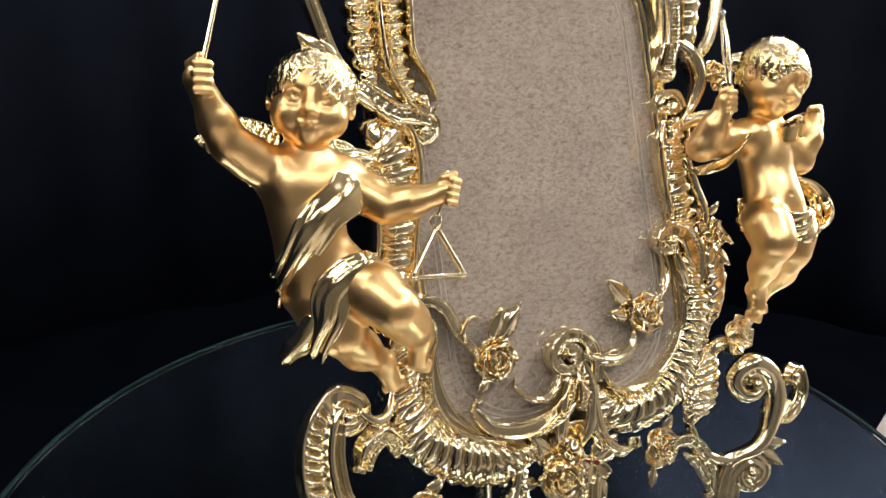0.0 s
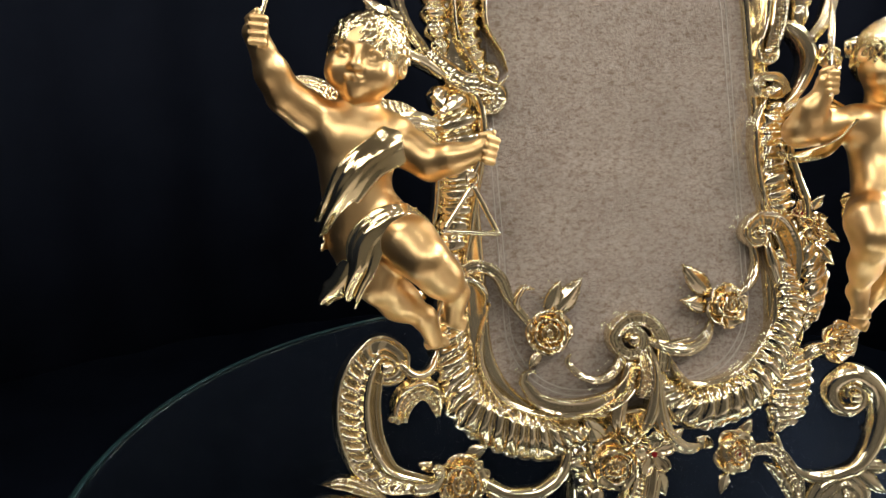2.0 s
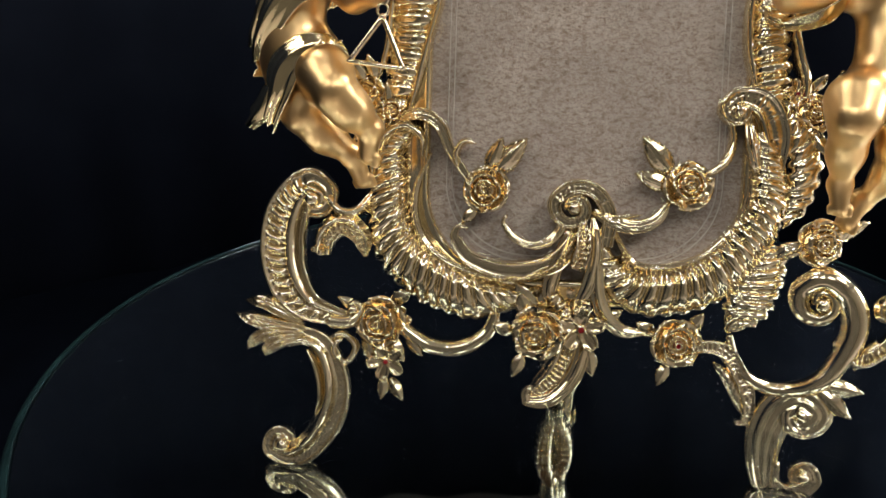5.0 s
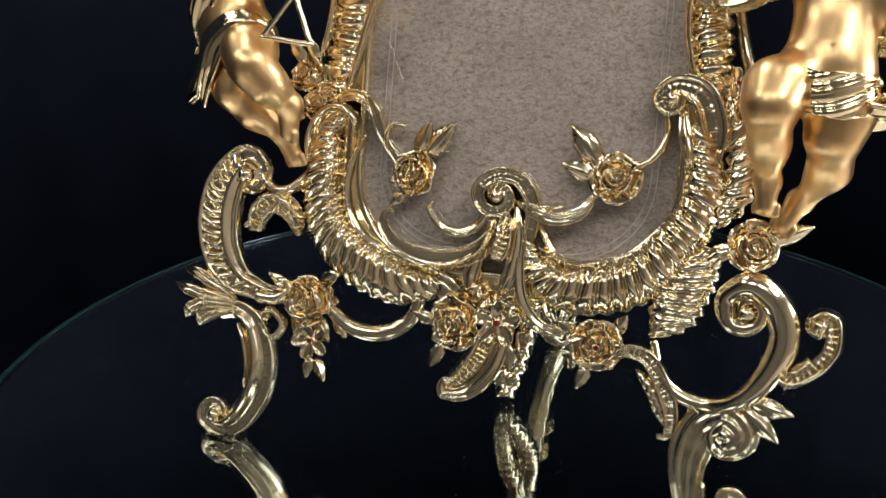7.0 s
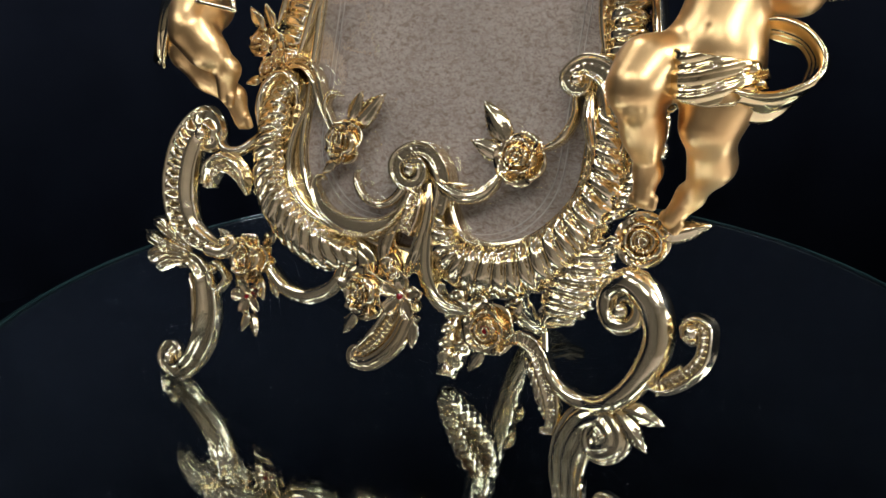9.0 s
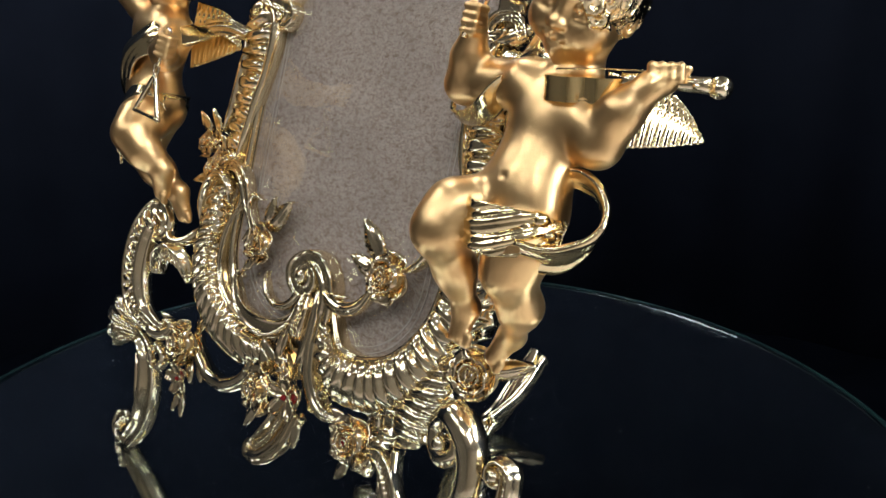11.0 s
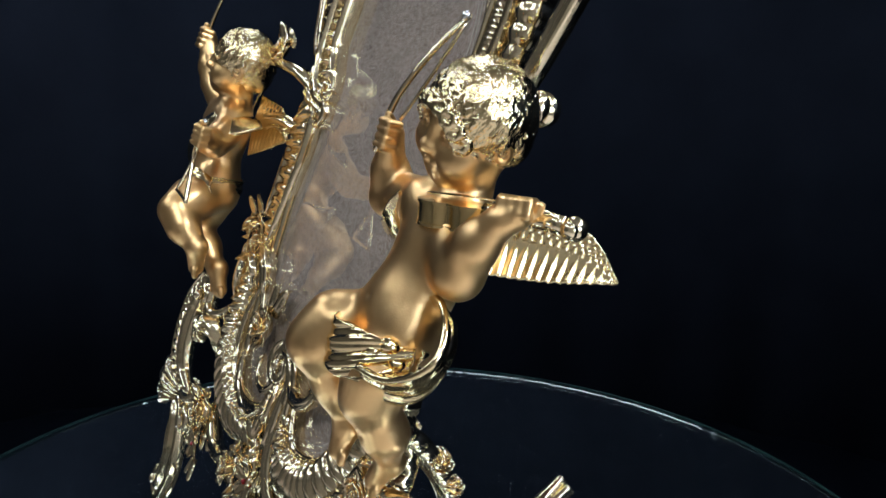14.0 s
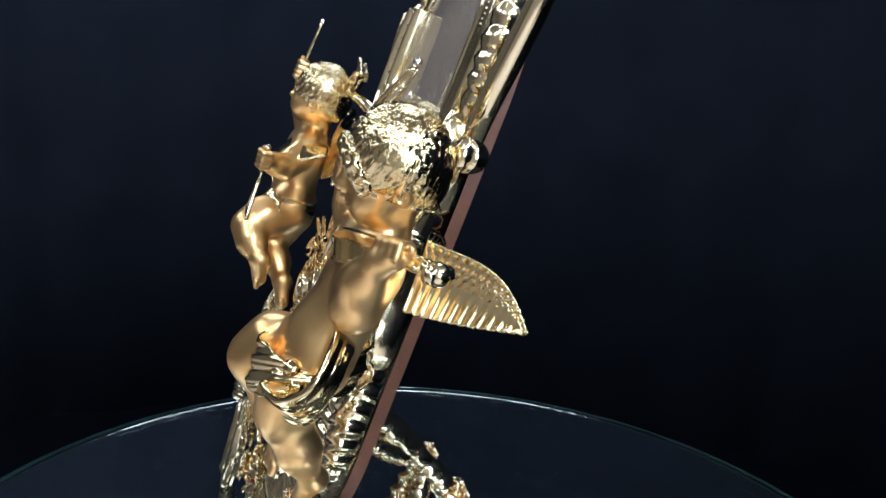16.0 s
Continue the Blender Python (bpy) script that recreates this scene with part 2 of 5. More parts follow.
def hollow(b, s, f):
    """A smooth hollow between two thin lips."""
    lips = np.exp(-((np.abs(b) - 0.84) / 0.14) ** 2)
    return np.maximum(lips, 0.22 + 0.3 * b * b) * np.sqrt(np.clip(1 - b ** 8, 0, 1))


def beaded_c(pitch=2.2, side=1):
    """A rounded back, a groove with a row of beads and a thin lip."""
    def fn(b, s, f):
        b = b * side
        back = np.exp(-((b + 0.38) / 0.42) ** 2)
        lip = 0.8 * np.exp(-((b - 0.84) / 0.13) ** 2)
        bead = 0.6 * np.exp(-((b - 0.42) / 0.17) ** 2) * (0.5 + 0.5 * np.abs(np.sin(np.pi * s / pitch)))
        return np.maximum(np.maximum(back, lip), bead) * np.sqrt(np.clip(1 - b ** 8, 0, 1)) + 0.06
    return fn


def flutes(n=3, deep=0.3):
    def fn(b, s, f):
        return np.sqrt(np.clip(1 - b ** 4, 0, 1)) * (1 - deep + deep * np.abs(np.cos(n * np.pi * b / 2)))
    return fn


def beads(pitch=3.0):
    def fn(b, s, f):
        return np.sqrt(np.clip(1 - b * b, 0, 1)) * (0.45 + 0.55 * np.abs(np.sin(np.pi * s / pitch)))
    return fn


def band(geo, pts, width, height, front=dome, back=-3.0, n=None, nb=14, taper=(1, 1), scallop=0.0, pitch=7.0, w0=0.0, power=1.0):
    """A strip along a curve: width across (mm, or from-middle-to values), a front relief, a flat back."""
    p = [q if len(q) > 2 else (*q, 0.0) for q in pts]
    length = sum(np.linalg.norm(np.subtract(p[i + 1], p[i])) for i in range(len(p) - 1))
    n = n or int(np.clip(length / 1.1, 16, 170))
    c, s = spline(p, n)
    t = np.gradient(c, axis=0)
    t /= np.linalg.norm(t, axis=1)[:, None] + 1e-9
    nor = np.array([0, 0, 1.0]) - t * t[:, 2:3]
    nor /= np.linalg.norm(nor, axis=1)[:, None] + 1e-9
    side = np.cross(nor, t)
    f = np.linspace(0, 1, n)
    wd = np.interp(f, np.linspace(0, 1, len(width)), width) if isinstance(width, (tuple, list)) else np.full(n, float(width))
    ends = np.interp(f, [0, 0.12, 0.85, 1], [taper[0], 1, 1, taper[1]]) ** power
    half = wd * ends / 2
    if scallop:
        half = half * (1 + scallop * (np.abs(np.sin(np.pi * s / pitch)) - 0.6))
    hh = height * (0.35 + 0.65 * ends) * np.clip(wd / wd.max(), 0.35, 1)
    b = np.sin(np.linspace(-np.pi / 2, np.pi / 2, nb))
    h = front(b[None, :], s[:, None], f[:, None]) * hh[:, None]
    top = c[:, None, :] + side[:, None, :] * (b[None, :, None] * half[:, None, None]) + nor[:, None, :] * (h[..., None] + w0)
    bk = back * (0.4 + 0.6 * ends)
    b2 = np.array([0.985, 0.86, 0.4, -0.4, -0.86, -0.985])
    low = np.array([0.18, 0.72, 1.0, 1.0, 0.72, 0.18])
    rear = c[:, None, :] + side[:, None, :] * (b2[None, :, None] * half[:, None, None]) + nor[:, None, :] * (bk[:, None, None] * low[None, :, None] + w0)
    ring = np.concatenate([top, rear], 1)
    k = nb + 6
    faces = []
    for i in range(n - 1):
        for j in range(k):
            j2 = (j + 1) % k
            faces.append((i * k + j, i * k + j2, (i + 1) * k + j2, (i + 1) * k + j))
    faces.append(tuple(range(k - 1, -1, -1)))
    faces.append(tuple((n - 1) * k + j for j in range(k)))
    return geo.add(ring, [f[::-1] for f in faces])


def ball(geo, c, r, nu=12, nv=8, squash=(1, 1, 1)):
    v, f = [], []
    for i in range(nv + 1):
        a = math.pi * i / nv
        for j in range(nu):
            q = 2 * math.pi * j / nu
            v.append((c[0] + r * squash[0] * math.sin(a) * math.cos(q), c[1] + r * squash[1] * math.sin(a) * math.sin(q), c[2] + r * squash[2] * math.cos(a)))
    for i in range(nv):
        for j in range(nu):
            f.append((i * nu + j, (i + 1) * nu + j, (i + 1) * nu + (j + 1) % nu, i * nu + (j + 1) % nu))
    return geo.add(v, f)


def tube(geo, pts, radius, n=None, k=8, taper=(1, 1)):
    c, s = spline(pts, n or max(4, 4 * len(pts)))
    t = np.gradient(c, axis=0)
    t /= np.linalg.norm(t, axis=1)[:, None] + 1e-9
    ref = np.array([0.3, 0.2, 0.93])
    a = np.cross(t, ref)
    a /= np.linalg.norm(a, axis=1)[:, None] + 1e-9
    b = np.cross(t, a)
    rad = np.interp(np.linspace(0, 1, len(c)), np.linspace(0, 1, len(radius)), radius) if isinstance(radius, (tuple, list)) else np.full(len(c), float(radius))
    q = 2 * np.pi * np.arange(k) / k
    ring = c[:, None] + rad[:, None, None] * (a[:, None] * np.cos(q)[None, :, None] + b[:, None] * np.sin(q)[None, :, None])
    faces = [(i * k + j, i * k + (j + 1) % k, (i + 1) * k + (j + 1) % k, (i + 1) * k + j) for i in range(len(c) - 1) for j in range(k)]
    faces += [tuple(range(k - 1, -1, -1)), tuple((len(c) - 1) * k + j for j in range(k))]
    return geo.add(ring, faces)


def sheet(geo, grid, thick):
    """A closed sheet of some thickness (mm) from a grid of points."""
    g = np.asarray(grid, float)
    m, n = g.shape[:2]
    du, dv = np.gradient(g, axis=0), np.gradient(g, axis=1)
    nor = np.cross(du, dv)
    nor /= np.linalg.norm(nor, axis=2)[..., None] + 1e-9
    a, b = g + nor * thick / 2, g - nor * thick / 2
    f = []
    for i in range(m - 1):
        for j in range(n - 1):
            q = (i * n + j, (i + 1) * n + j, (i + 1) * n + j + 1, i * n + j + 1)
            f += [q, tuple(x + m * n for x in q[::-1])]
    rim = [i * n for i in range(m)] + [(m - 1) * n + j for j in range(1, n)] + [i * n + n - 1 for i in range(m - 2, -1, -1)] + [j for j in range(n - 2, 0, -1)]
    for x, y in zip(rim, rim[1:] + rim[:1]):
        f.append((y, x, x + m * n, y + m * n))
    return geo.add(np.concatenate([a.reshape(-1, 3), b.reshape(-1, 3)]), f)


# ---- the stand of the place: room, drape, plinth, round glass plate ----
def raw(p):
    return np.asarray(p, float)


def ring_wall(geo, r, a0, a1, z0, z1, n, fold=0.0, thick=0.03):
    """An upright curved sheet; angles in degrees, 0 towards +y and growing towards -x."""
    a = np.radians(np.linspace(a0, a1, n))
    rr = r + fold * np.sin(a * 46) + 0.6 * fold * np.sin(a * 27 + 1)
    lo = np.stack([CX - rr * np.sin(a), CY + rr * np.cos(a), np.full(n, z0)], 1)
    hi = lo.copy()
    hi[:, 2] = z1
    return sheet(geo, np.stack([lo, hi], 1), thick)


def disc_geo(r0, z0, z1, bevel, n=160):
    g = Geo()
    prof = [(0.0, z1), (r0 - bevel, z1), (r0 - bevel * 0.3, z1 - bevel * 0.3), (r0, z1 - bevel), (r0, z0 + bevel), (r0 - bevel, z0), (0.0, z0)]
    v, f = [], []
    for r, z in prof:
        for i in range(n):
            a = 2 * math.pi * i / n
            v.append((CX + max(r, 1e-4) * math.cos(a), CY + max(r, 1e-4) * math.sin(a), z))
    for k in range(len(prof) - 1):
        for i in range(n):
            f.append((k * n + i, (k + 1) * n + i, (k + 1) * n + (i + 1) % n, k * n + (i + 1) % n))
    return g.add(v, f)


def setting(name, geo, material, label, kind="structure", category="", smooth=False):
    ob = new(name, geo.mesh(name, material, smooth, raw))
    return tagged(ob, label, category, "", "" if kind == "thing" else kind)


def slab(lo, hi):
    (x0, y0, z0), (x1, y1, z1) = lo, hi
    v = [(x, y, z) for x in (x0, x1) for y in (y0, y1) for z in (z0, z1)]
    return Geo().add(v, [(0, 1, 3, 2), (4, 6, 7, 5), (0, 4, 5, 1), (2, 3, 7, 6), (0, 2, 6, 4), (1, 5, 7, 3)])


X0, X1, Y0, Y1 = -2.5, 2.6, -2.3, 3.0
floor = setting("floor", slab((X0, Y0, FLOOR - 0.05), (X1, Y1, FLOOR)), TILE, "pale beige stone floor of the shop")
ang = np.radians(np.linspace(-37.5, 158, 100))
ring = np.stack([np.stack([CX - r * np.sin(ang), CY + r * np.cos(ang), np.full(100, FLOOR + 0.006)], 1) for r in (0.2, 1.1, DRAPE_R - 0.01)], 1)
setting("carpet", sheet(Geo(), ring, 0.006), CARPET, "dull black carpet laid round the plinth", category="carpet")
# unseen ceiling and walls that close the room and bounce light
setting("ceiling", slab((X0, Y0, CEIL), (X1, Y1, CEIL + 0.05)), CEILING, "unseen off-white painted ceiling that carries the added lights")
setting("wall_south", slab((X0, Y0 - 0.1, FLOOR), (X1, Y0, CEIL)), WALL, "unseen plain warm beige wall closing the room")
setting("wall_east", slab((X1, Y0, FLOOR), (X1 + 0.1, Y1, CEIL)), PALE_WALL, "plain pale cream wall, unseen, kept pale to brighten reflections in the gold")
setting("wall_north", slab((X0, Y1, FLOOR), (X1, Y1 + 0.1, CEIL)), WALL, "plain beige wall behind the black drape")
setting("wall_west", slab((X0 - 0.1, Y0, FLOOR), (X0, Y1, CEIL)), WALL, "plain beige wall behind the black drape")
setting("backdrop", ring_wall(Geo(), DRAPE_R, -52, 152, FLOOR, CEIL, 420, 0.012), VELVET, "black navy velvet drape hanging in soft folds", category="drape", smooth=True)

plinth = new("plinth", disc_geo(0.285, FLOOR, -0.0135, 0.004).mesh("plinth", CARPET, False, raw))
tagged(plinth, "round plinth covered in black cloth", "plinth")
DISC_R = 0.316
plate = new("glass_plate", disc_geo(DISC_R - 0.0014, -0.0055, 0.0, 0.0005).mesh("glass_plate", GLASS, False, raw))
plate.visible_shadow = False
tagged(plate, "round polished glass plate over a dark mirror", "display plate")
mirror = new("mirror", disc_geo(DISC_R - 0.002, -0.0125, -0.0058, 0.0012).mesh("mirror", TABLE, False, raw))
mirror.parent = plate
tagged(mirror, "dark tinted mirror under the glass")
edge_ring = Geo()
arc = np.linspace(0, 2 * math.pi, 241)
tube(edge_ring, [(CX + (DISC_R + 0.0004) * math.cos(a), CY + (DISC_R + 0.0004) * math.sin(a), -0.0032) for a in arc], 0.0028, 480, 10)
edge_ob = new("edge", edge_ring.mesh("edge", RIM, True, raw))
edge_ob.parent = plate
tagged(edge_ob, "ground greenish glass edge catching the light")

# unseen ceiling spots, added for highlights on the gold
for x, y, power in ADDED_SPOTS:
    lamp = new("downlight", disc_geo(0.05, CEIL - 0.012, CEIL - 0.001, 0.002, 32).mesh("downlight", OFF_WHITE, True, lambda p: raw(p) - (CX, CY, 0)))
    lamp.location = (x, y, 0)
    tagged(lamp, "small round white ceiling spot, unseen, added to light the gold", "ceiling lamp", "ceiling downlights")
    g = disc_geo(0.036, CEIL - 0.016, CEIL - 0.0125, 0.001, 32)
    lens = new("lens", g.mesh("lens", ADDED_SPOT_GLOW, True, lambda p: raw(p) - (CX, CY, 0)))
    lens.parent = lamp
    tagged(lens, "glowing warm white lens of an added spot")
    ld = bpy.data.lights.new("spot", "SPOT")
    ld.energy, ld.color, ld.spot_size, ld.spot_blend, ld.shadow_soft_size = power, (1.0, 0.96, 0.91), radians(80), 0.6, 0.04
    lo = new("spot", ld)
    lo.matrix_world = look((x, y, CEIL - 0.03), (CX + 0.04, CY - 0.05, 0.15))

# unseen square panels, added so the ornaments reflect broad bright areas
for x, y, side, power in ADDED_PANELS:
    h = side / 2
    panel = setting("ceiling_panel", slab((-h - 0.02, -h - 0.02, -0.03), (h + 0.02, h + 0.02, -0.001)), OFF_WHITE, "square white ceiling panel, unseen, added for broad reflections in the gold", "thing", "ceiling lamp")
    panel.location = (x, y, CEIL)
    diff = new("diffuser", slab((-h, -h, -0.034), (h, h, -0.0305)).mesh("diffuser", ADDED_PANEL_GLOW, False, raw))
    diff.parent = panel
    tagged(diff, "evenly glowing white face of an added panel")
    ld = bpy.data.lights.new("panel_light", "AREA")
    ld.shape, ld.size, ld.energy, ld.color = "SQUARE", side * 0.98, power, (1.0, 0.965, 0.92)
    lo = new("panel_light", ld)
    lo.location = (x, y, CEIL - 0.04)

# tall glowing panel on the east wall, unseen, added for side highlights on the gold
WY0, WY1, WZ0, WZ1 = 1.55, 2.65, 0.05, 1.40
window = setting("window_1", slab((X1 - 0.02, WY0 - 0.06, WZ0 - 0.06), (X1 - 0.002, WY1 + 0.06, WZ1 + 0.06)), OFF_WHITE, "tall white-framed glowing panel, unseen, added to light the gold from one side", category="window")
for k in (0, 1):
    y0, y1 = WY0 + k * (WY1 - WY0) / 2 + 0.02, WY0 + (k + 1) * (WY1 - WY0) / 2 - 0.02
    # glowing half of the added side panel
    bright = new("pane", slab((X1 - 0.026, y0, WZ0), (X1 - 0.0205, y1, WZ1)).mesh("pane", SIDE_GLOW, False, raw))
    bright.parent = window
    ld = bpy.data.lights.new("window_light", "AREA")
    ld.shape, ld.size, ld.size_y, ld.energy, ld.color = "RECTANGLE", WZ1 - WZ0, y1 - y0, SIDE_LIGHT_POWER, (0.96, 0.98, 1.0)
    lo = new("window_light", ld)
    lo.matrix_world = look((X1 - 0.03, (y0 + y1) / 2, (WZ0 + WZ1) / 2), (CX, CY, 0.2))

# ---- the gilt easel frame ----
AZ, LEANBACK = radians(-62.18), radians(17.74)
NORMAL = Vector((math.cos(AZ) * math.cos(LEANBACK), math.sin(AZ) * math.cos(LEANBACK), math.sin(LEANBACK)))
RIGHT = Vector((-math.sin(AZ), math.cos(AZ), 0))
UP = NORMAL.cross(RIGHT)
BASE = Vector((0.0883, 0.4168, 0.0))
STAND = Matrix((RIGHT, -NORMAL, UP)).transposed().to_4x4()
STAND.translation = BASE

frame_thing = new("picture_frame")
frame_thing.matrix_world = STAND
tagged(frame_thing, "ornate rococo gilt metal picture frame standing on a dark glass plate", "picture frame")


def outline(grow, n=180):
    """The frame's opening, grown outwards by some mm: straight sides, round lower corners, an arched top."""
    pts = []
    cx, hw, v0, v1, top, rc = 3.5, 79 + grow, 107 - grow, 318.0, 78 + grow, 46 + grow * 0.6
    for a in np.linspace(-90, 0, 14):
        pts.append((cx + hw - rc + rc * math.cos(radians(a)), v0 + rc + rc * math.sin(radians(a))))
    for a in np.linspace(0, 180, 40):
        pts.append((cx + hw * math.cos(radians(a)), v1 + top * math.sin(radians(a))))
    for a in np.linspace(180, 270, 14):
        pts.append((cx - hw + rc + rc * math.cos(radians(a)), v0 + rc + rc * math.sin(radians(a))))
    p = np.array(pts + pts[:1])
    d = np.concatenate([[0], np.cumsum(np.hypot(*np.diff(p, axis=0).T))])
    s = np.linspace(0, d[-1], n, endpoint=False)
    return np.stack([np.interp(s, d, p[:, 0]), np.interp(s, d, p[:, 1])], 1)


def ring_profile(prof, n=180):
    """A closed moulding round the opening; prof: pairs of growth and depth w."""
    g = Geo()
    rows = [np.column_stack([outline(q, n), np.full(n, w)]) for q, w in prof]
    k = len(rows)
    f = []
    for i in range(k):
        i2 = (i + 1) % k
        for j in range(n):
            f.append((i * n + j, i * n + (j + 1) % n, i2 * n + (j + 1) % n, i2 * n + j))
    return g.add(np.concatenate(rows), f)


def plate_geo(grow, w0, w1, n=180):
    g = Geo()
    a = outline(grow, n)
    c = a.mean(0)
    v = np.concatenate([np.column_stack([a, np.full(n, w1)]), np.column_stack([a, np.full(n, w0)]), [[*c, w1], [*c, w0]]])
    f = [(j, (j + 1) % n, 2 * n) for j in range(n)] + [(n + (j + 1) % n, n + j, 2 * n + 1) for j in range(n)]
    f += [(n + j, n + (j + 1) % n, (j + 1) % n, j) for j in range(n)]
    return g.add(v, f)


part("moulding", ring_profile([(0, -18), (0, -11.5), (1.0, -9.8), (2.6, -9.2), (4.0, -10.8), (9, -10.5), (12.5, -11.5), (14, -15), (14, -25), (3, -25)]), GOLD, frame_thing, "polished gold outer moulding")
part("backing", plate_geo(13.0, -31, -25.5), LEATHER, frame_thing, "reddish brown leather back board", False)
part("felt_panel", plate_geo(2.5, -19, -15.0), FELT, frame_thing, "mottled beige felt panel behind the glass", False)
for grow in (-9.0, -11.8):
    part("ruled_line", ring_profile([(grow, -15.0), (grow, -14.7), (grow + 0.5, -14.7), (grow + 0.5, -15.0)]), EDGE_LINE, frame_thing, "thin pale line round the felt")
pane = part("pane", plate_geo(1.8, -14.2, -12.6), GLASS, frame_thing, "clear glass pane", False)
pane.visible_shadow = False


def settle(p):
    """Lays an ornament drawn flat onto the frame's face, which lies deeper round the opening than at the legs."""
    u, v, w = p if len(p) > 2 else (*p, 0.0)
    if w < -20:
        return u, v, w
    s = np.clip((abs(u - 3) - 100) / 20, 0, 1)
    s = s * s * (3 - 2 * s)
    k = np.clip((v - 240) / 40, 0, 1)
    du = 0.022 * (u - 45) * (1 - s) * (1 - k) + (u + 250) / 40 * k
    return u + du, v + 0.022 * (v - 150) * (1 - s) * (1 - k), w - 11 + 6 * s


def scroll(name, pts, width, height, front=dome, material=None, label="", parent=None, eyes=(), **more):
    g = Geo()
    end = pts[-1]
    more["back"] = max(more.get("back", -3.0), -9.5)
    band(g, [settle(p) for p in pts], width, height, front, **more)
    for e, r in eyes:
        x = settle((*e, end[2] if len(end) > 2 else 0.0))
        ball(g, (x[0], x[1], x[2] + height * 0.55), r, 12, 8, (1, 1, 0.9))
    return part(name, g, material or GOLD, parent or frame_thing, label)


# lower border: ribbed shell mouldings
scroll("shell_moulding", [(-84, 181), (-93, 171), (-95, 154), (-93, 134), (-86, 118), (-69, 105), (-47, 97), (-26, 97)], (12, 20, 24, 25, 27, 24, 15), 12.0, shell(6.8, 4.5, 0.34), taper=(0.6, 0.7), scallop=0.13, pitch=6.8, back=-9, nb=22, n=240)
scroll("shell_moulding", [(13, 134), (17, 117), (30, 105), (47, 104), (66, 110), (81, 124), (93, 145), (94, 164), (90, 184)], (8, 17, 25, 25, 24, 22, 18, 16), 12.0, shell(7.2, -3.0, 0.36, 0.15), taper=(0.6, 0.7), scallop=0.14, pitch=7.2, back=-9, nb=22, n=240)
scroll("inner_rim", [(-72, 170), (-79, 152), (-79, 136), (-71, 121), (-53, 111), (-29, 108), (-10, 116), (2, 130)], (3, 4, 5, 5, 5, 4), 6, flutes(2, 0.25), back=-6, taper=(0.4, 0.4))
scroll("inner_rim", [(18, 140), (26, 124), (33, 117), (46, 116), (64, 122), (79, 137), (85, 152), (85, 170)], (3, 4, 4, 4, 3), 5.5, flutes(2, 0.25), back=-6, taper=(0.5, 0.5))
for pts in ([(-85, 150), (-84, 136), (-77, 120), (-58, 107), (-34, 103)], [(24, 122), (34, 111), (48, 110), (66, 116), (82, 131), (89, 148)]):
    scroll("beading", pts, 2.6, 11.5, beads(2.6), back=-2, n=130)
scroll("shell_tip", [(-102, 154, 2), (-101, 168, 3), (-94, 179, 4), (-84, 183, 5), (-76, 177, 5), (-76, 168, 4)], (4, 5, 6, 6, 5, 3), 8, dome, taper=(0.5, 0.5))

# sides of the frame: ribbed columns with smooth stems
scroll("side_column", [(-101, 283), (-91, 273), (-85, 256), (-83, 240), (-85, 222), (-89, 204), (-92, 188)], (15, 26, 26, 22, 19, 17, 13), 9.0, gadroon(9.0, 1.5, 0.5, 2), back=-9, scallop=0.25, pitch=9.0, n=170, taper=(0.5, 0.7))
scroll("side_stem", [(-88, 286), (-77, 277), (-72, 262), (-71, 245), (-75, 226), (-80, 205), (-84, 190)], (6, 6, 5, 5, 4), 6, dome, back=-18, taper=(0.6, 0.6))
scroll("side_stem", [(-103, 268), (-96, 256), (-94, 240), (-96, 222), (-101, 206)], (3, 5, 5, 4), 5, dome, back=-18, taper=(0.5, 0.5))
scroll("side_column", [(93, 266), (90, 250), (91, 230), (93, 212), (95, 196)], (13, 17, 18, 18, 16), 9.0, gadroon(8.0, 0.8, 0.5, 2), back=-9, scallop=0.25, pitch=7.0, n=140, taper=(0.6, 0.7))
scroll("side_stem", [(84, 270), (80, 250), (81, 225), (86, 203)], (4, 5, 5, 4), 6, dome, back=-18, taper=(0.5, 0.5))
scroll("side_stem", [(103, 258), (102, 240), (105, 222), (109, 206), (107, 190)], (3, 5, 6, 4), 5, dome, back=-18, taper=(0.5, 0.5))
scroll("leafy_column", [(101, 200), (106, 186), (111, 170), (108, 152), (100, 138)], (9, 15, 16, 14, 9), 7, gadroon(7.5, 5.0, 0.5, 2), back=-14, scallop=0.3, pitch=7.5, taper=(0.5, 0.5))
# upper sides: bead-like drops between smooth rails, up to the arch
scroll("bead_column", [(-92, 300), (-95, 318), (-94, 338), (-92, 362)], (9, 14, 14, 13), 8, gadroon(9.0, 0, 0.55), back=-18, scallop=0.45, pitch=9.0, n=110, taper=(0.5, 0.8))
scroll("bead_column", curl([(-74, 362), (-77, 340), (-78, 322), (-78, 307), (-73, 292)], (-69.5, 291), 0.75, 0.5), (12, 12, 12, 11, 6), 8, gadroon(7.5, 0, 0.55), back=-12, scallop=0.35, pitch=7.5, n=150, eyes=[((-69.5, 291), 3.0)])
scroll("rail", [(-84, 362), (-86, 330), (-85, 308), (-76, 289), (-66, 283), (-60, 288)], (4, 4, 4, 3), 9, dome, back=-16, taper=(0.8, 0.3))
scroll("rail", [(-67, 362), (-69, 335), (-70, 315), (-63, 300), (-60, 290)], (4, 4, 3), 8, dome, back=-8, taper=(0.8, 0.3))
scroll("side_scroll", curl([(-100, 302), (-93, 294), (-84, 286), (-75, 284), (-66, 280)], (-70, 275), 0.8, 0.35), (8, 13, 12, 8, 5), 8, channel(2.8), back=-10, eyes=[((-70, 275), 2.6)])
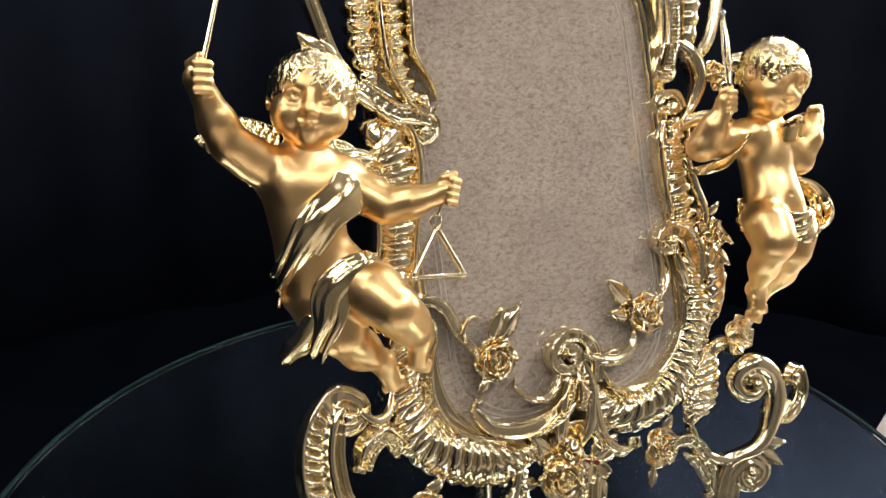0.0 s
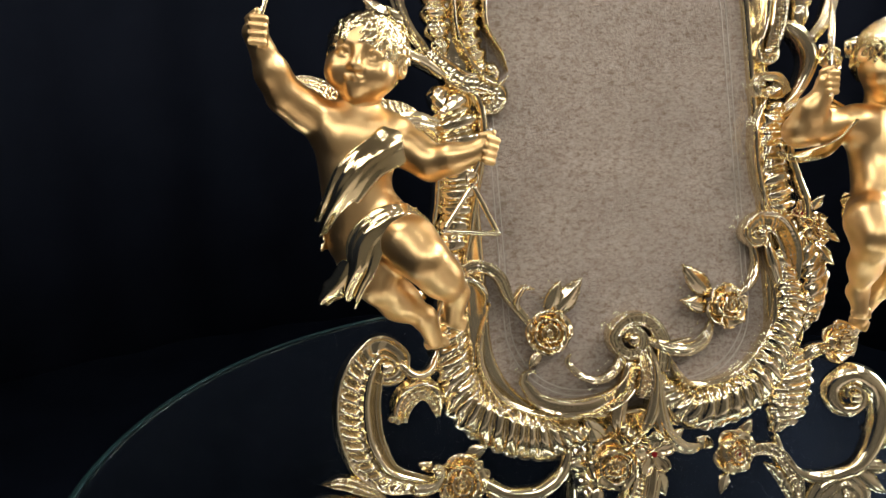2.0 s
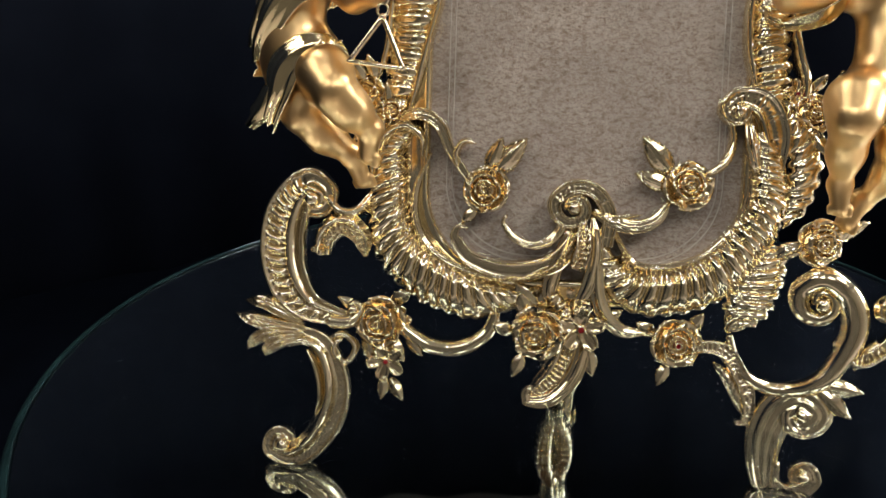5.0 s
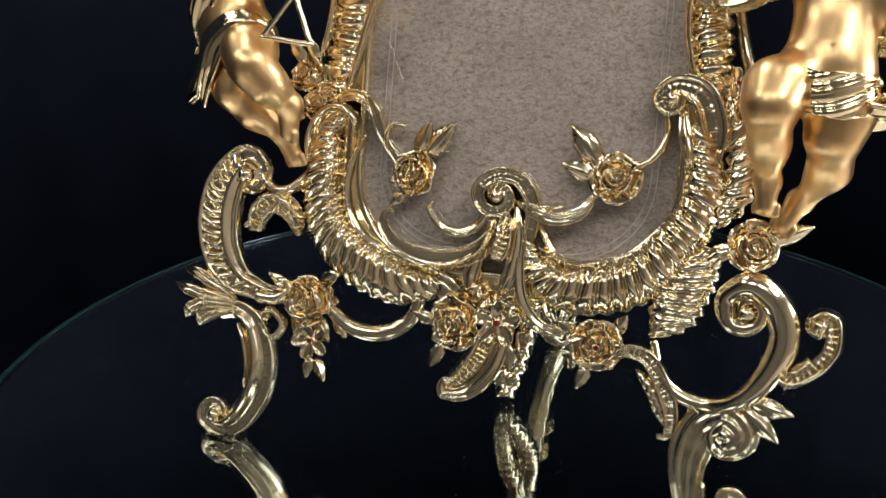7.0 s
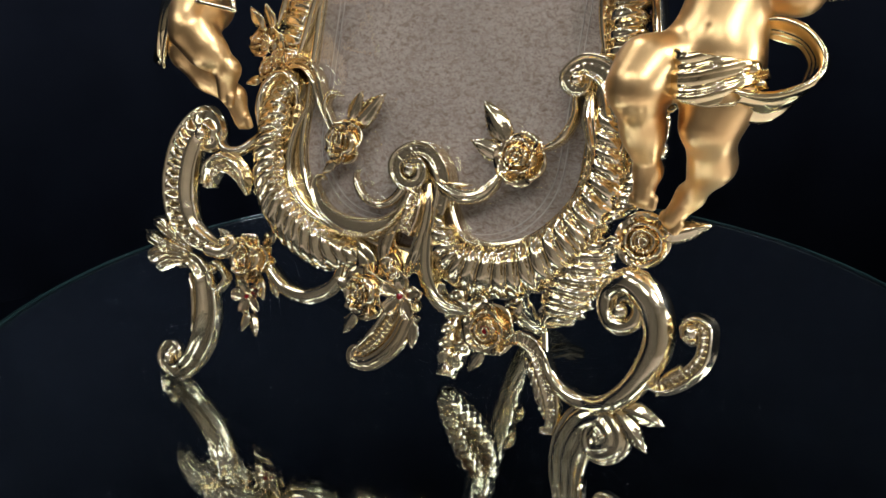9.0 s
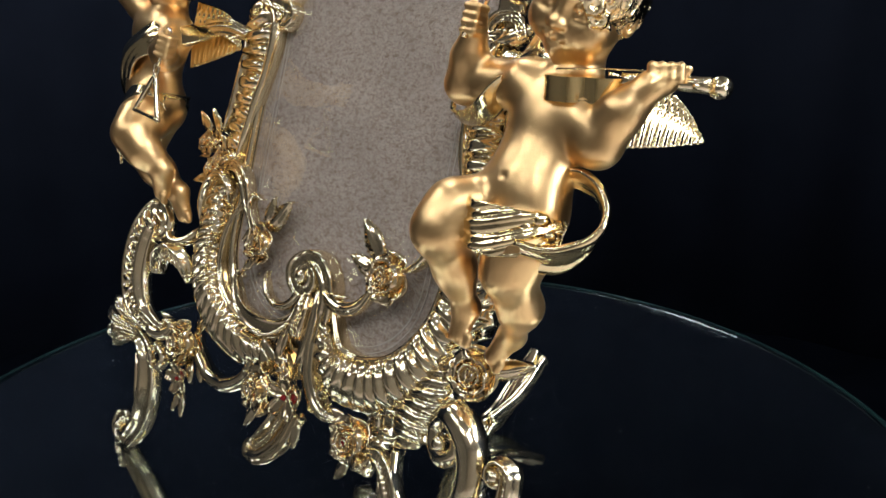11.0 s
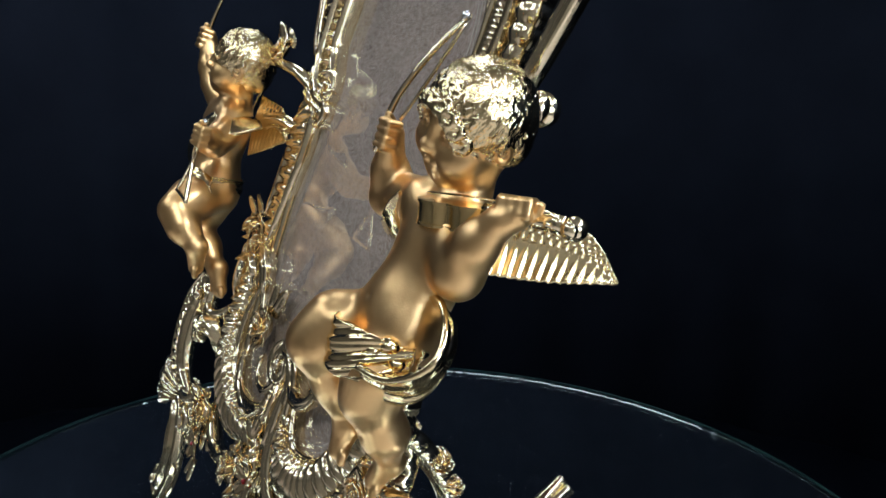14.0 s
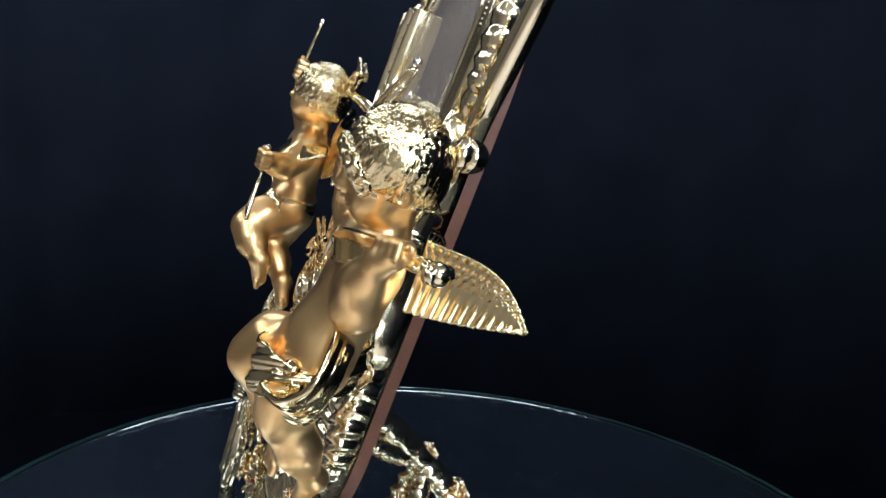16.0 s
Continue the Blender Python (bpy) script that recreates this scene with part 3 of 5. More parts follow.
scroll("outer_stem", [(-122, 362, -6), (-117, 341, -6), (-111, 318, -6), (-103, 306, -5), (-96, 296, -3)], (8, 8, 8, 6), 5, flutes(2, 0.4), back=-5, taper=(0.9, 0.4))
scroll("bead_column", curl([(93, 362), (95, 335), (92, 312), (87, 296)], (83.5, 293), 0.7, 0.5), (9, 10, 10, 6), 8, channel(2.4, 0.5), back=-16, n=120, eyes=[((83.5, 293), 3.0)])
scroll("rail", [(85, 362), (87, 335), (85, 312), (80, 298), (78, 290)], (4, 4, 3), 8, dome, back=-8, taper=(0.8, 0.4))
scroll("bead_column", [(107, 362), (110, 340), (107, 318), (103, 300)], (10, 13, 12, 8), 7, gadroon(9.0, 0, 0.3), back=-16, scallop=0.18, pitch=9.0, taper=(0.8, 0.5))
scroll("side_scroll", [(92, 312, 1), (104, 302, 2), (108, 288, 2), (103, 272, 1), (96, 262, 0)], (5, 9, 9, 7, 4), 7, flutes(2, 0.35), back=-16, taper=(0.4, 0.4))
scroll("side_scroll", curl([(96, 270), (90, 279), (82, 280)], (82, 274), 0.8, 0.4), (5, 6, 5), 7, channel(2.4), back=-10)
scroll("outer_stem", [(140, 362, -6), (132, 338, -6), (122, 312, -6), (113, 300, -5), (106, 290, -3)], (8, 9, 8, 6), 5, flutes(2, 0.4), back=-5, taper=(0.9, 0.4))
# arch over the opening, joining the two sides
scroll("arch_moulding", [(-92, 360), (-80, 392), (-48, 415), (3, 424), (54, 415), (88, 392), (100, 360)], (14, 16, 18, 20, 18, 16, 14), 8, gadroon(9.5, 0, 0.6), back=-9, scallop=0.2, pitch=5.2, n=220)

# centre volute with its fronds and stems over the glass
scroll("centre_volute", curl([(17, 126, 1), (18, 141, 2), (11, 152.5, 3), (0, 154.5, 3), (-8.5, 148, 4)], (0.5, 144.5), 1.1, 0.25), (8, 9, 8.5, 6.5, 5), 7, channel(2.6, 0.35), back=-7, eyes=[((0.5, 144.5), 3.6)])
scroll("frond", [(10, 143, 2), (20, 138, 4), (31, 136, 5), (41, 140, 5), (47, 150, 4)], (5, 8, 7, 4), 5, flutes(2, 0.35), back=-3, taper=(0.7, 0.5))
scroll("frond", [(16, 140, 5), (26, 141, 6), (34, 142, 7)], (1.5, 3, 1), 3, dome, back=-2, taper=(0.5, 0.2))
scroll("frond", curl([(64, 162, 3), (72, 168, 2), (76, 178, 1), (75, 188, 1)], (73, 190), 0.35, 0.7), (3.5, 5, 4, 3), 4.5, dome, back=-3, taper=(0.7, 0.5))
scroll("upper_scroll", curl([(96, 166, 0), (96, 182, 1), (90, 196, 2), (79, 200, 3), (72, 195, 4)], (77, 193.5), 0.9, 0.3), (10, 15, 14, 9, 5), 7.5, channel(2.6, 0.4), back=-8, eyes=[((77, 193.5), 3.2)])
scroll("upper_scroll", [(82, 190, 2), (84, 178, 3), (88, 164, 2)], (4, 7, 5), 6, flutes(2, 0.4), back=-5, taper=(0.4, 0.5))
scroll("frond", curl([(-2, 140, 2), (-9, 129, 3), (-18, 125, 4), (-28, 128, 4), (-34, 135, 3)], (-30, 137), 0.2, 0.8), (6, 5, 4, 3), 4.5, flutes(2, 0.3), back=-3, taper=(0.6, 0.4))
scroll("frond", curl([(5, 138, 3), (-2, 122, 4), (-14, 114, 4), (-33, 112, 4), (-50, 117, 4), (-58, 127, 4)], (-54, 130), 0.45, 0.6), (7, 11, 11, 8, 4), 5.5, hollow, back=-4, nb=20, taper=(0.6, 0.4))
scroll("beaded_frond", [(5, 138, 5), (6, 126, 7), (3, 114, 6)], (5, 8, 10, 9), 6, channel(2.6, 0.5), back=-4, taper=(0.7, 0.7), n=60, material=GOLD_ROSE)
scroll("beading", [(3, 132, 6), (-6, 117, 7), (-20, 109, 7), (-32, 108, 6)], 2.6, 4, beads(2.4), back=-3, n=120)
scroll("frond", [(10, 140, 4), (12, 124, 5), (9, 106, 4), (2, 92, 2)], (4, 7, 8, 5), 5, flutes(2, 0.4), back=-6, taper=(0.6, 0.4))
scroll("frond", [(0, 136, 4), (-6, 118, 4), (-10, 104, 3), (-8, 92, 2)], (4, 7, 9, 6), 5, flutes(2, 0.4), back=-6, taper=(0.6, 0.4), material=GOLD_ROSE)
scroll("frond", [(14, 132, 3), (13, 112, 3), (16, 95, 2), (26, 84, 1), (40, 83, 0)], (5, 8, 9, 8, 5), 6, flutes(2, 0.35), back=-6, taper=(0.6, 0.5))

scroll("frond", [(-12, 104, 2), (-4, 94, 4), (0, 84, 4)], (6, 10, 8), 6, gadroon(5, 1, 0.5, 1), back=-6, taper=(0.5, 0.5), material=GOLD_ROSE)
# links between the statuettes and the frame
scroll("link", [(-132, 258, 8), (-120, 264, 4), (-108, 266, 2), (-94, 262, 0)], (8, 12, 10, 7), 7, flutes(2, 0.4), back=-7)
scroll("link", [(-126, 300, 12), (-118, 300, 10), (-106, 297, 5), (-94, 290, 1)], (5, 7, 8, 6), 5, dome, back=-6)
scroll("link", [(98, 122, 1), (104, 127, 2), (112, 129, 2)], (6, 9, 7), 6, flutes(2, 0.3), back=-5)
scroll("link", [(128, 256, 4), (116, 262, 2), (104, 262, 0), (94, 258, -1)], (8, 10, 9, 7), 6, flutes(2, 0.4), back=-7)

# stems that carry the left rose
scroll("stem", curl([(-92, 178, 0), (-86, 187, 2), (-76, 189, 3), (-67, 183, 3), (-62, 171, 2), (-53, 158, 2)], (-47, 158), 0.2, 0.8), (5, 7, 7, 5, 4), 5.5, channel(2.4, 0.4), back=-4, taper=(0.6, 0.6))
scroll("stem_hook", [(-58, 163, 2), (-59, 170, 3), (-55, 176, 4), (-49, 175, 4)], (3, 4, 4, 2), 4, dome, back=-2, taper=(0.7, 0.5))

# left leg with its large scroll
scroll("large_scroll", curl([(-113, 83, 4), (-124, 85, 5), (-138, 91, 6), (-147, 106, 7), (-149, 125, 7), (-145, 142, 7), (-136, 153, 7), (-128, 150, 7)], (-133, 145), 1.0, 0.25), (7, 15, 23, 25, 24, 18, 11, 7), 8.5, half_ribs(5.6, -1), back=-4, n=300, nb=30, eyes=[((-133, 145), 4.0)])
scroll("small_scroll", [(-105, 116, 2), (-108, 127, 4), (-117, 132.5, 6), (-125, 128, 7), (-129, 118, 5)], (5, 10, 13, 13, 10), 7, beaded_c(3.4, 1), back=-4, n=120, nb=24, taper=(0.5, 0.85))
for tip in ((-132.5, 117.5), (-129.5, 116), (-126, 116.5)):
    scroll("small_scroll_bead", [(tip[0] + 0.6, tip[1] + 3, 6), (*tip, 6)], 4.4, 5, dome, back=-3, taper=(0.8, 0.7))
scroll("scroll_tip", curl([(-124, 82, 4), (-114, 82, 4), (-107.5, 87, 5)], (-110.5, 89), 0.6, 0.45), (9, 8, 6, 4), 6.5, dome, back=-4, eyes=[((-110.5, 89), 2.6)])
for lobe in ([(-136, 77, 5), (-150, 79, 8), (-161, 81, 9), (-174, 84, 7)], [(-138, 79, 5), (-150, 87, 8), (-158, 91, 9), (-169, 91, 7)], [(-136, 75, 5), (-150, 76, 8), (-160, 73, 9), (-168, 65, 6)], [(-138, 73, 5), (-149, 71, 8), (-155, 67, 8), (-158, 62, 6)]):
    scroll("acanthus_lobe", lobe, (3, 6, 9, 8, 3), 6, flutes(3, 0.55), back=-3, nb=26, taper=(0.7, 0.3))
scroll("bridge", [(-126, 146, 6), (-119, 139, 6), (-110, 140, 4), (-102, 148, 2)], (5, 6, 6, 5), 4.5, dome, back=-4)
scroll("leg", curl([(-147, 70, 5), (-136, 73, 5), (-126, 66, 4), (-121, 48, 2), (-124, 31, 0), (-133, 15.5, -2), (-145, 6, -4), (-156, 8.5, -4)], (-151, 13), 0.7, 0.35), (7, 13, 16, 17, 15, 11, 8), 7.5, beaded_c(2.3, 1), back=-5, n=150, nb=18, eyes=[((-150, 12.5), 3.4)])
scroll("leg_frond", [(-136, 66, 4), (-131, 56, 4), (-129, 43, 3), (-132, 30, 1)], (3, 4, 4, 2), 5, dome, back=-3, taper=(0.6, 0.3))
scroll("ring_scroll", curl([(-125, 72, 3), (-117, 75, 3), (-110, 69, 3), (-114, 61, 3)], (-116, 68), 0.5, 0.6), 4, 4.5, dome, back=-3, taper=(0.8, 0.6))
scroll("loop", [(-92, 90, 0), (-86, 82, 1), (-79, 76, 1), (-69, 71, 1), (-54, 71, 1), (-41, 79, 0), (-37, 91, 0), (-44, 95, 0)], (5, 8, 9, 9, 7, 5), 5, dome, back=-5, taper=(0.7, 0.4))

# right leg with its open scroll
scroll("open_scroll", curl([(79, 84, 2), (83, 70, 4), (93, 61, 5), (106, 59, 6), (120, 63, 8), (130, 76, 9), (135, 92, 10), (131, 106, 10), (120, 114, 10), (110, 109, 10)], (118.5, 103), 1.15, 0.2), (4, 6, 8, 10, 13, 14, 11, 7, 4), 8, dome, back=-5, n=170, nb=16, eyes=[((118, 102), 3.4)])
scroll("outer_curl", curl([(127, 84, 8), (137, 75, 9), (147, 80, 10), (154, 90, 11), (154, 101, 11)], (149, 100), 0.8, 0.45), (4, 8, 8, 8, 6), 6, beaded_c(2.8, 1), back=-4, n=110, nb=18, eyes=[((148, 100), 3.0)])
scroll("outer_curl_tail", [(147, 84, 9), (141, 78, 8), (137, 70, 7)], (6, 6, 1), 4, dome, back=-3)
scroll("branch", [(60, 74, 1), (68, 78, 2), (77, 76, 3), (84, 66, 3), (89, 54, 2), (89, 42, 1), (84, 40, 1)], (5, 8, 9, 9, 7, 5), 6, channel(2.4, 0.4), back=-4, n=90, taper=(0.8, 0.5))
scroll("branch", [(72, 70, 2), (78, 64, 3), (83, 55, 3), (86, 46, 2)], (3, 6, 6, 3), 5, gadroon(4.0, 3, 0.4), back=-3, taper=(0.5, 0.4))
scroll("fan_hook", [(78, 86, 1), (81, 92, 2), (88, 92, 2), (92, 96, 2)], (4, 5, 5, 4), 5, dome, back=-4)
scroll("leg", curl([(117, 8, -6), (111, 2.6, -6), (102, 5, -5), (99, 18, -3), (99, 34, 0), (104, 48, 2), (114, 53, 3), (121, 47, 3)], (114, 46.5), 0.75, 0.3), (5, 10, 16, 20, 20, 17, 9), 6.5, flutes(4, 0.35), back=-5, n=130, nb=26, eyes=[((114, 46.5), 3.0)])
scroll("leg_foot", curl([(101, 20, -3), (104, 8, -5), (114, 3, -6), (124, 8, -6)], (119, 12), 0.8, 0.4), (14, 11, 8, 5), 6, channel(2.4, 0.3), back=-5, eyes=[((119, 12), 3.0)])
scroll("leg_link", [(96, 62, 4), (104, 56, 4), (114, 58, 4), (124, 62, 4)], (4, 8, 9, 5), 5, dome, back=-4)


scroll("shell_leaf", [(100, 128, 0), (93, 113, 2), (86, 99, 3), (79, 87, 2)], (14, 22, 24, 12), 8, shell(6.0, 6.0, 0.4, 0.2), back=-5, nb=24, n=110, scallop=0.18, pitch=6, taper=(0.7, 0.5))
scroll("shell_leaf", [(2, 88, 0), (-1, 74, 2), (-7, 61, 4), (-18, 49, 5)], (9, 12, 12, 8), 6, beaded_c(2.4, 1), GOLD, "drooping leaf with a beaded edge", back=-4, nb=26, n=90, taper=(0.7, 0.6))
scroll("shell_end", curl([(9, 76, 1), (4, 60, 3), (-7, 48, 5), (-18, 46, 5)], (-16, 50), 0.5, 0.5), (9, 9, 8, 4), 5, flutes(2, 0.4), GOLD_ROSE, back=-4)


# roses, flowers and leaves
def petal_mesh():
    g = Geo()
    a = np.linspace(-1, 1, 9)
    r = np.linspace(0, 1, 7)
    aa, rr = np.meshgrid(a, r, indexing="ij")
    x = aa * np.sin(np.clip(rr, 0.08, 1) * np.pi * 0.62) * 0.62
    y = rr * (1 - 0.16 * aa ** 2)
    z = 0.42 * rr ** 2 * (0.55 + 0.45 * aa ** 2) - 0.24 * np.clip(rr - 0.72, 0, 1) * 2.2 + 0.16 * aa ** 2
    return sheet(g, np.stack([x, y, z], -1), 0.07).mesh("petal", GOLD_ROSE)


def bud_mesh():
    g = Geo()
    for k in range(3):
        t = np.linspace(0, 2.2 * np.pi, 26)
        rad = (0.34 - 0.1 * k) * (0.75 + 0.25 * t / t.max())
        h = np.linspace(0, 1, 4)
        grid = np.stack([np.outer(rad * np.cos(t + 2.1 * k), 0.75 + 0.35 * h), np.outer(rad * np.sin(t + 2.1 * k), 0.75 + 0.35 * h), np.outer(np.ones(26), 0.05 + (0.42 + 0.10 * k) * h)], -1)
        sheet(g, grid, 0.06)
    return ball(g, (0, 0, 0.05), 0.62, 12, 6, (1, 1, 0.5)).mesh("rose", GOLD_ROSE)


def leaf_mesh():
    g = Geo()
    f = np.linspace(0, 1, 21)
    half = 0.25 * np.sin(np.pi * f ** 0.8) ** 0.85 * (1 - 0.09 * (np.arange(21) % 2))
    b = np.linspace(-1, 1, 9)
    vein = 0.045 * np.cos((f[:, None] * 9 - np.abs(b)[None, :] * 2.4) * 2 * np.pi) * np.abs(b)[None, :]
    z = -0.07 * b[None, :] ** 2 - 0.16 * (f[:, None] - 0.35) ** 2 + vein + 0.045 * np.exp(-(b[None, :] / 0.16) ** 2)
    grid = np.stack([b[None, :] * half[:, None], np.repeat(f[:, None], 9, 1), z], -1)
    return sheet(g, grid, 0.05).mesh("leaf", GOLD)


def blossom_petal_mesh():
    g = Geo()
    f, b = np.linspace(0, 1, 9), np.linspace(-1, 1, 9)
    half = 0.46 * np.sin(np.pi * np.clip(0.08 + 0.86 * f, 0, 1)) ** 0.6 * (0.35 + 0.65 * f)
    z = 0.22 * f[:, None] ** 2 + 0.12 * np.abs(b)[None, :] ** 2 + 0.03 * np.cos(7 * b)[None, :] * f[:, None]
    return sheet(g, np.stack([b[None, :] * half[:, None], np.repeat(f[:, None], 9, 1) * (1 - 0.1 * b[None, :] ** 2), z], -1), 0.06).mesh("petal", GOLD_ROSE)


PETAL, BUD, LEAF, BLOSSOM = petal_mesh(), bud_mesh(), leaf_mesh(), blossom_petal_mesh()
HEART = ball(Geo(), (0, 0, 0.02), 0.26, 10, 5, (1, 1, 0.6)).mesh("blossom", GOLD_ROSE)
GEM = ball(Geo(), (0, 0, 0), 1.0, 8, 5, (1, 1, 0.7)).mesh("ruby", RUBY, False)
random.seed(11)


def basis(direction, spin=0.0):
    """Local axes of an ornament that faces along a direction given in u, v, w."""
    z = Vector(uvw(direction)).normalized()
    y = Vector((0, 0, 1)) - z * z.z
    y.normalize()
    x = y.cross(z)
    m = Matrix((x, y, z)).transposed().to_4x4()
    return m @ pose(0, 0, 0, 0, 0, spin)


SWAP = Matrix(((1, 0, 0, 0), (0, 0, 1, 0), (0, -1, 0, 0), (0, 0, 0, 1)))   # undoes uvw() for meshes made facing +w


def place(name, mesh, center, facing, spin, size, parent, label=""):
    ob = new(name, mesh)
    ob.parent = parent
    m = basis(facing, spin) @ Matrix.Diagonal((size, size, size, 1)) @ Matrix.Diagonal((1000, 1000, 1000, 1)) @ SWAP
    m = Matrix.Translation(uvw(settle(tuple(center)))) @ m
    ob.matrix_local = m
    return tagged(ob, label)


def rose(center, r, facing=(0, 0, 1), spin=0.0, gem=False, label="gilded full rose"):
    ob = place("rose", BUD, center, facing, spin, r / 1000, frame_thing, label)
    for ring, (count, lift, tilt, size) in enumerate(((5, -0.10, 8, 0.92), (5, 0.10, 36, 0.74), (4, 0.22, 58, 0.56))):
        for i in range(count):
            p = new("petal", PETAL)
            p.parent = ob
            a = 360 / count * i + 37 * ring + random.uniform(-7, 7)
            k = size * random.uniform(0.93, 1.06)
            turn = pose(0, 0, 0, 0, 0, a) @ pose(0, 0.14 * 1, lift, tilt + random.uniform(-6, 6), 0, 0) @ Matrix.Diagonal((k, k, k, 1))
            unit = Matrix.Diagonal((1000, 1000, 1000, 1)) @ SWAP
            p.matrix_local = unit.inverted() @ turn @ unit
    if gem:
        jewel = place("ruby", GEM, np.add(center, np.multiply(facing, 0.5 * r)), facing, 0, 0.19 * r / 1000, frame_thing, "small faceted red stone")
    return ob


def blossom(center, r, facing=(0, 0, 1), spin=0.0):
    ob = place("blossom", HEART, center, facing, 0, r / 1000, frame_thing, "five-petalled gilt flower with a small red stone")
    unit = Matrix.Diagonal((1000, 1000, 1000, 1)) @ SWAP
    for i in range(5):
        p = new("petal", BLOSSOM)
        p.parent = ob
        p.matrix_local = unit.inverted() @ pose(0, 0, 0, 0, 0, spin + 72 * i) @ unit
    gem = new("ruby", GEM)
    gem.parent = ob
    gem.matrix_local = unit.inverted() @ pose(0, 0, 0.22) @ Matrix.Diagonal((0.14, 0.14, 0.14, 1)) @ unit
    tagged(gem, "small red stone")
    return ob


def leaf(base, tip, width=1.0, face=(0, 0, 1), material=None):
    """A veined leaf from base to tip."""
    b, t = Vector(uvw(settle(base))), Vector(uvw(settle(tip)))
    y = t - b
    ln = y.length
    y.normalize()
    z = Vector(uvw(face)).normalized()
    z = (z - y * z.dot(y)).normalized()
    m = Matrix((y.cross(z), y, z)).transposed().to_4x4()
    ob = new("leaf", LEAF)
    ob.parent = frame_thing
    ob.matrix_local = Matrix.Translation(b) @ m @ Matrix.Diagonal((ln * width, ln, ln, 1)) @ Matrix.Diagonal((1000, 1000, 1000, 1)) @ SWAP
    return ob


rose((-43, 152, 3), 12.0, (-0.15, 0.05, 1), 10)
rose((55, 157, 4), 12.0, (0.1, 0.1, 1), 40)
rose((-95.5, 82.5, 4), 13.5, (-0.1, 0, 1), 70)
rose((-15, 82, 7), 13.5, (-0.2, -0.1, 1), 20)
rose((52.5, 79, 3), 12.5, (0.15, -0.05, 1), 100, True, "gilded rose set with a red stone")
rose((118, 131, 2), 11.5, (0.25, 0, 1), 130)
rose((-98, 184, 3), 9.0, (0, 0.2, 1), 33)
rose((112, 193, -1), 10.0, (0.3, 0, 1), 61)
rose((120, 288, -4), 9.0, (0.2, 0.2, 1), 15)
blossom((-92, 63, 6), 10.5, (0.1, -0.15, 1), 20)
blossom((6, 84.5, 8), 12.5, (0.1, -0.1, 1), 0)
blossom((-87, 84, 3), 7.5, (0.3, 0.2, 1), 50)
blossom((104, 202, 3), 7.5, (0.2, 0.2, 1), 10)
leaf((-40, 160, 4), (-24, 178, 7), 0.95)
leaf((-43, 161, 4), (-36, 178, 8), 0.95)
leaf((-48, 143, 4), (-55, 135, 5), 1.1)
leaf((48, 162, 4), (33, 180, 7), 1.0)
leaf((48, 156, 4), (30, 162, 8), 0.95)
leaf((-93, 54, 4), (-94, 43, 7), 1.1)
leaf((-90, 54, 4), (-83, 43, 8), 1.0)
leaf((-20, 88, 4), (-25, 101, 6), 1.2)
leaf((50, 68, 2), (45, 57, 4), 1.1)
leaf((122, 62, 6), (142, 59, 9), 0.9)
leaf((120, 60, 6), (137, 46, 9), 0.9)
leaf((122, 133, 2), (144, 142, -2), 0.8)
leaf((-82, 76, 3), (-74, 66, 5), 1.0)
leaf((-104, 76, 3), (-98, 60, 5), 1.1)
leaf((-93, 76, 3), (-83, 63, 6), 1.1)
leaf((-92, 92, 2), (-80, 99, 5), 1.1)
leaf((-108, 88, 3), (-120, 94, 5), 1.0)
leaf((-17, 88, 2), (-27, 106, 5), 1.2)
leaf((-13, 88, 2), (-9, 106, 5), 1.2)
leaf((-27, 80, 3), (-38, 84, 5), 1.2)
leaf((-22, 70, 4), (-27, 58, 6), 1.1)
leaf((10, 74, 4), (13, 60, 5), 1.2)
leaf((16, 86, 3), (26, 94, 5), 1.2)
leaf((44, 82, 1), (34, 88, 4), 1.2)
leaf((60, 84, 1), (66, 94, 4), 1.2)
leaf((-105, 180, 2), (-114, 176, 4), 1.2)
leaf((104, 190, 0), (98, 180, 4), 1.1)
leaf((112, 204, 0), (118, 212, 2), 1.1)
leaf((-98, 192, 3), (-106, 203, 6), 1.1)
leaf((-96, 192, 3), (-95, 204, 6), 1.1)
leaf((113, 186, 0), (120, 174, 3), 1.0)
leaf((118, 194, 0), (125, 186, 2), 1.0)
leaf((98, 276, 2), (84, 268, 6), 1.1)
leaf((-121, 313, 12), (-132, 325, 15), 1.2)
leaf((-114, 311, 8), (-121, 322, 12), 1.1)
rose((-121, 308, 10), 9.5, (-0.3, 0.3, 1), 44)
leaf((-100, 282, 3), (-92, 270, 6), 1.2)
rose((-106, 198, 2), 9.5, (-0.2, 0.3, 1), 80)
rose((-93, 190, 3), 7.0, (0.2, 0.1, 1), 25)
leaf((-108, 205, 3), (-116, 216, 6), 1.1)
leaf((-102, 205, 3), (-106, 218, 7), 1.1)

# the rear strut: an openwork leg hinged to the back board
scroll("strut", [(10, 152, -31), (4, 136, -58), (-2, 120, -86), (-2, 108, -106), (0, 94, -122), (4, 74, -136), (8, 60, -150)], (13, 17, 19, 18, 15, 13, 11), 9, flutes(2, 0.3), GOLD, "openwork gilt rear strut", back=-7, scallop=0.16, pitch=12)
scroll("strut_foot", [(3, 73, -131), (7, 60, -148), (11, 56, -162), (13, 66, -176), (13, 84, -188), (12, 107, -203)], (10, 13, 14, 13, 11, 7), 6.5, flutes(2, 0.4), GOLD, "", back=-6)
scroll("strut_foot", [(18, 64, -160), (20, 80, -184), (19, 104, -205)], (6, 8, 5), 5, dome, GOLD, "", back=-4)
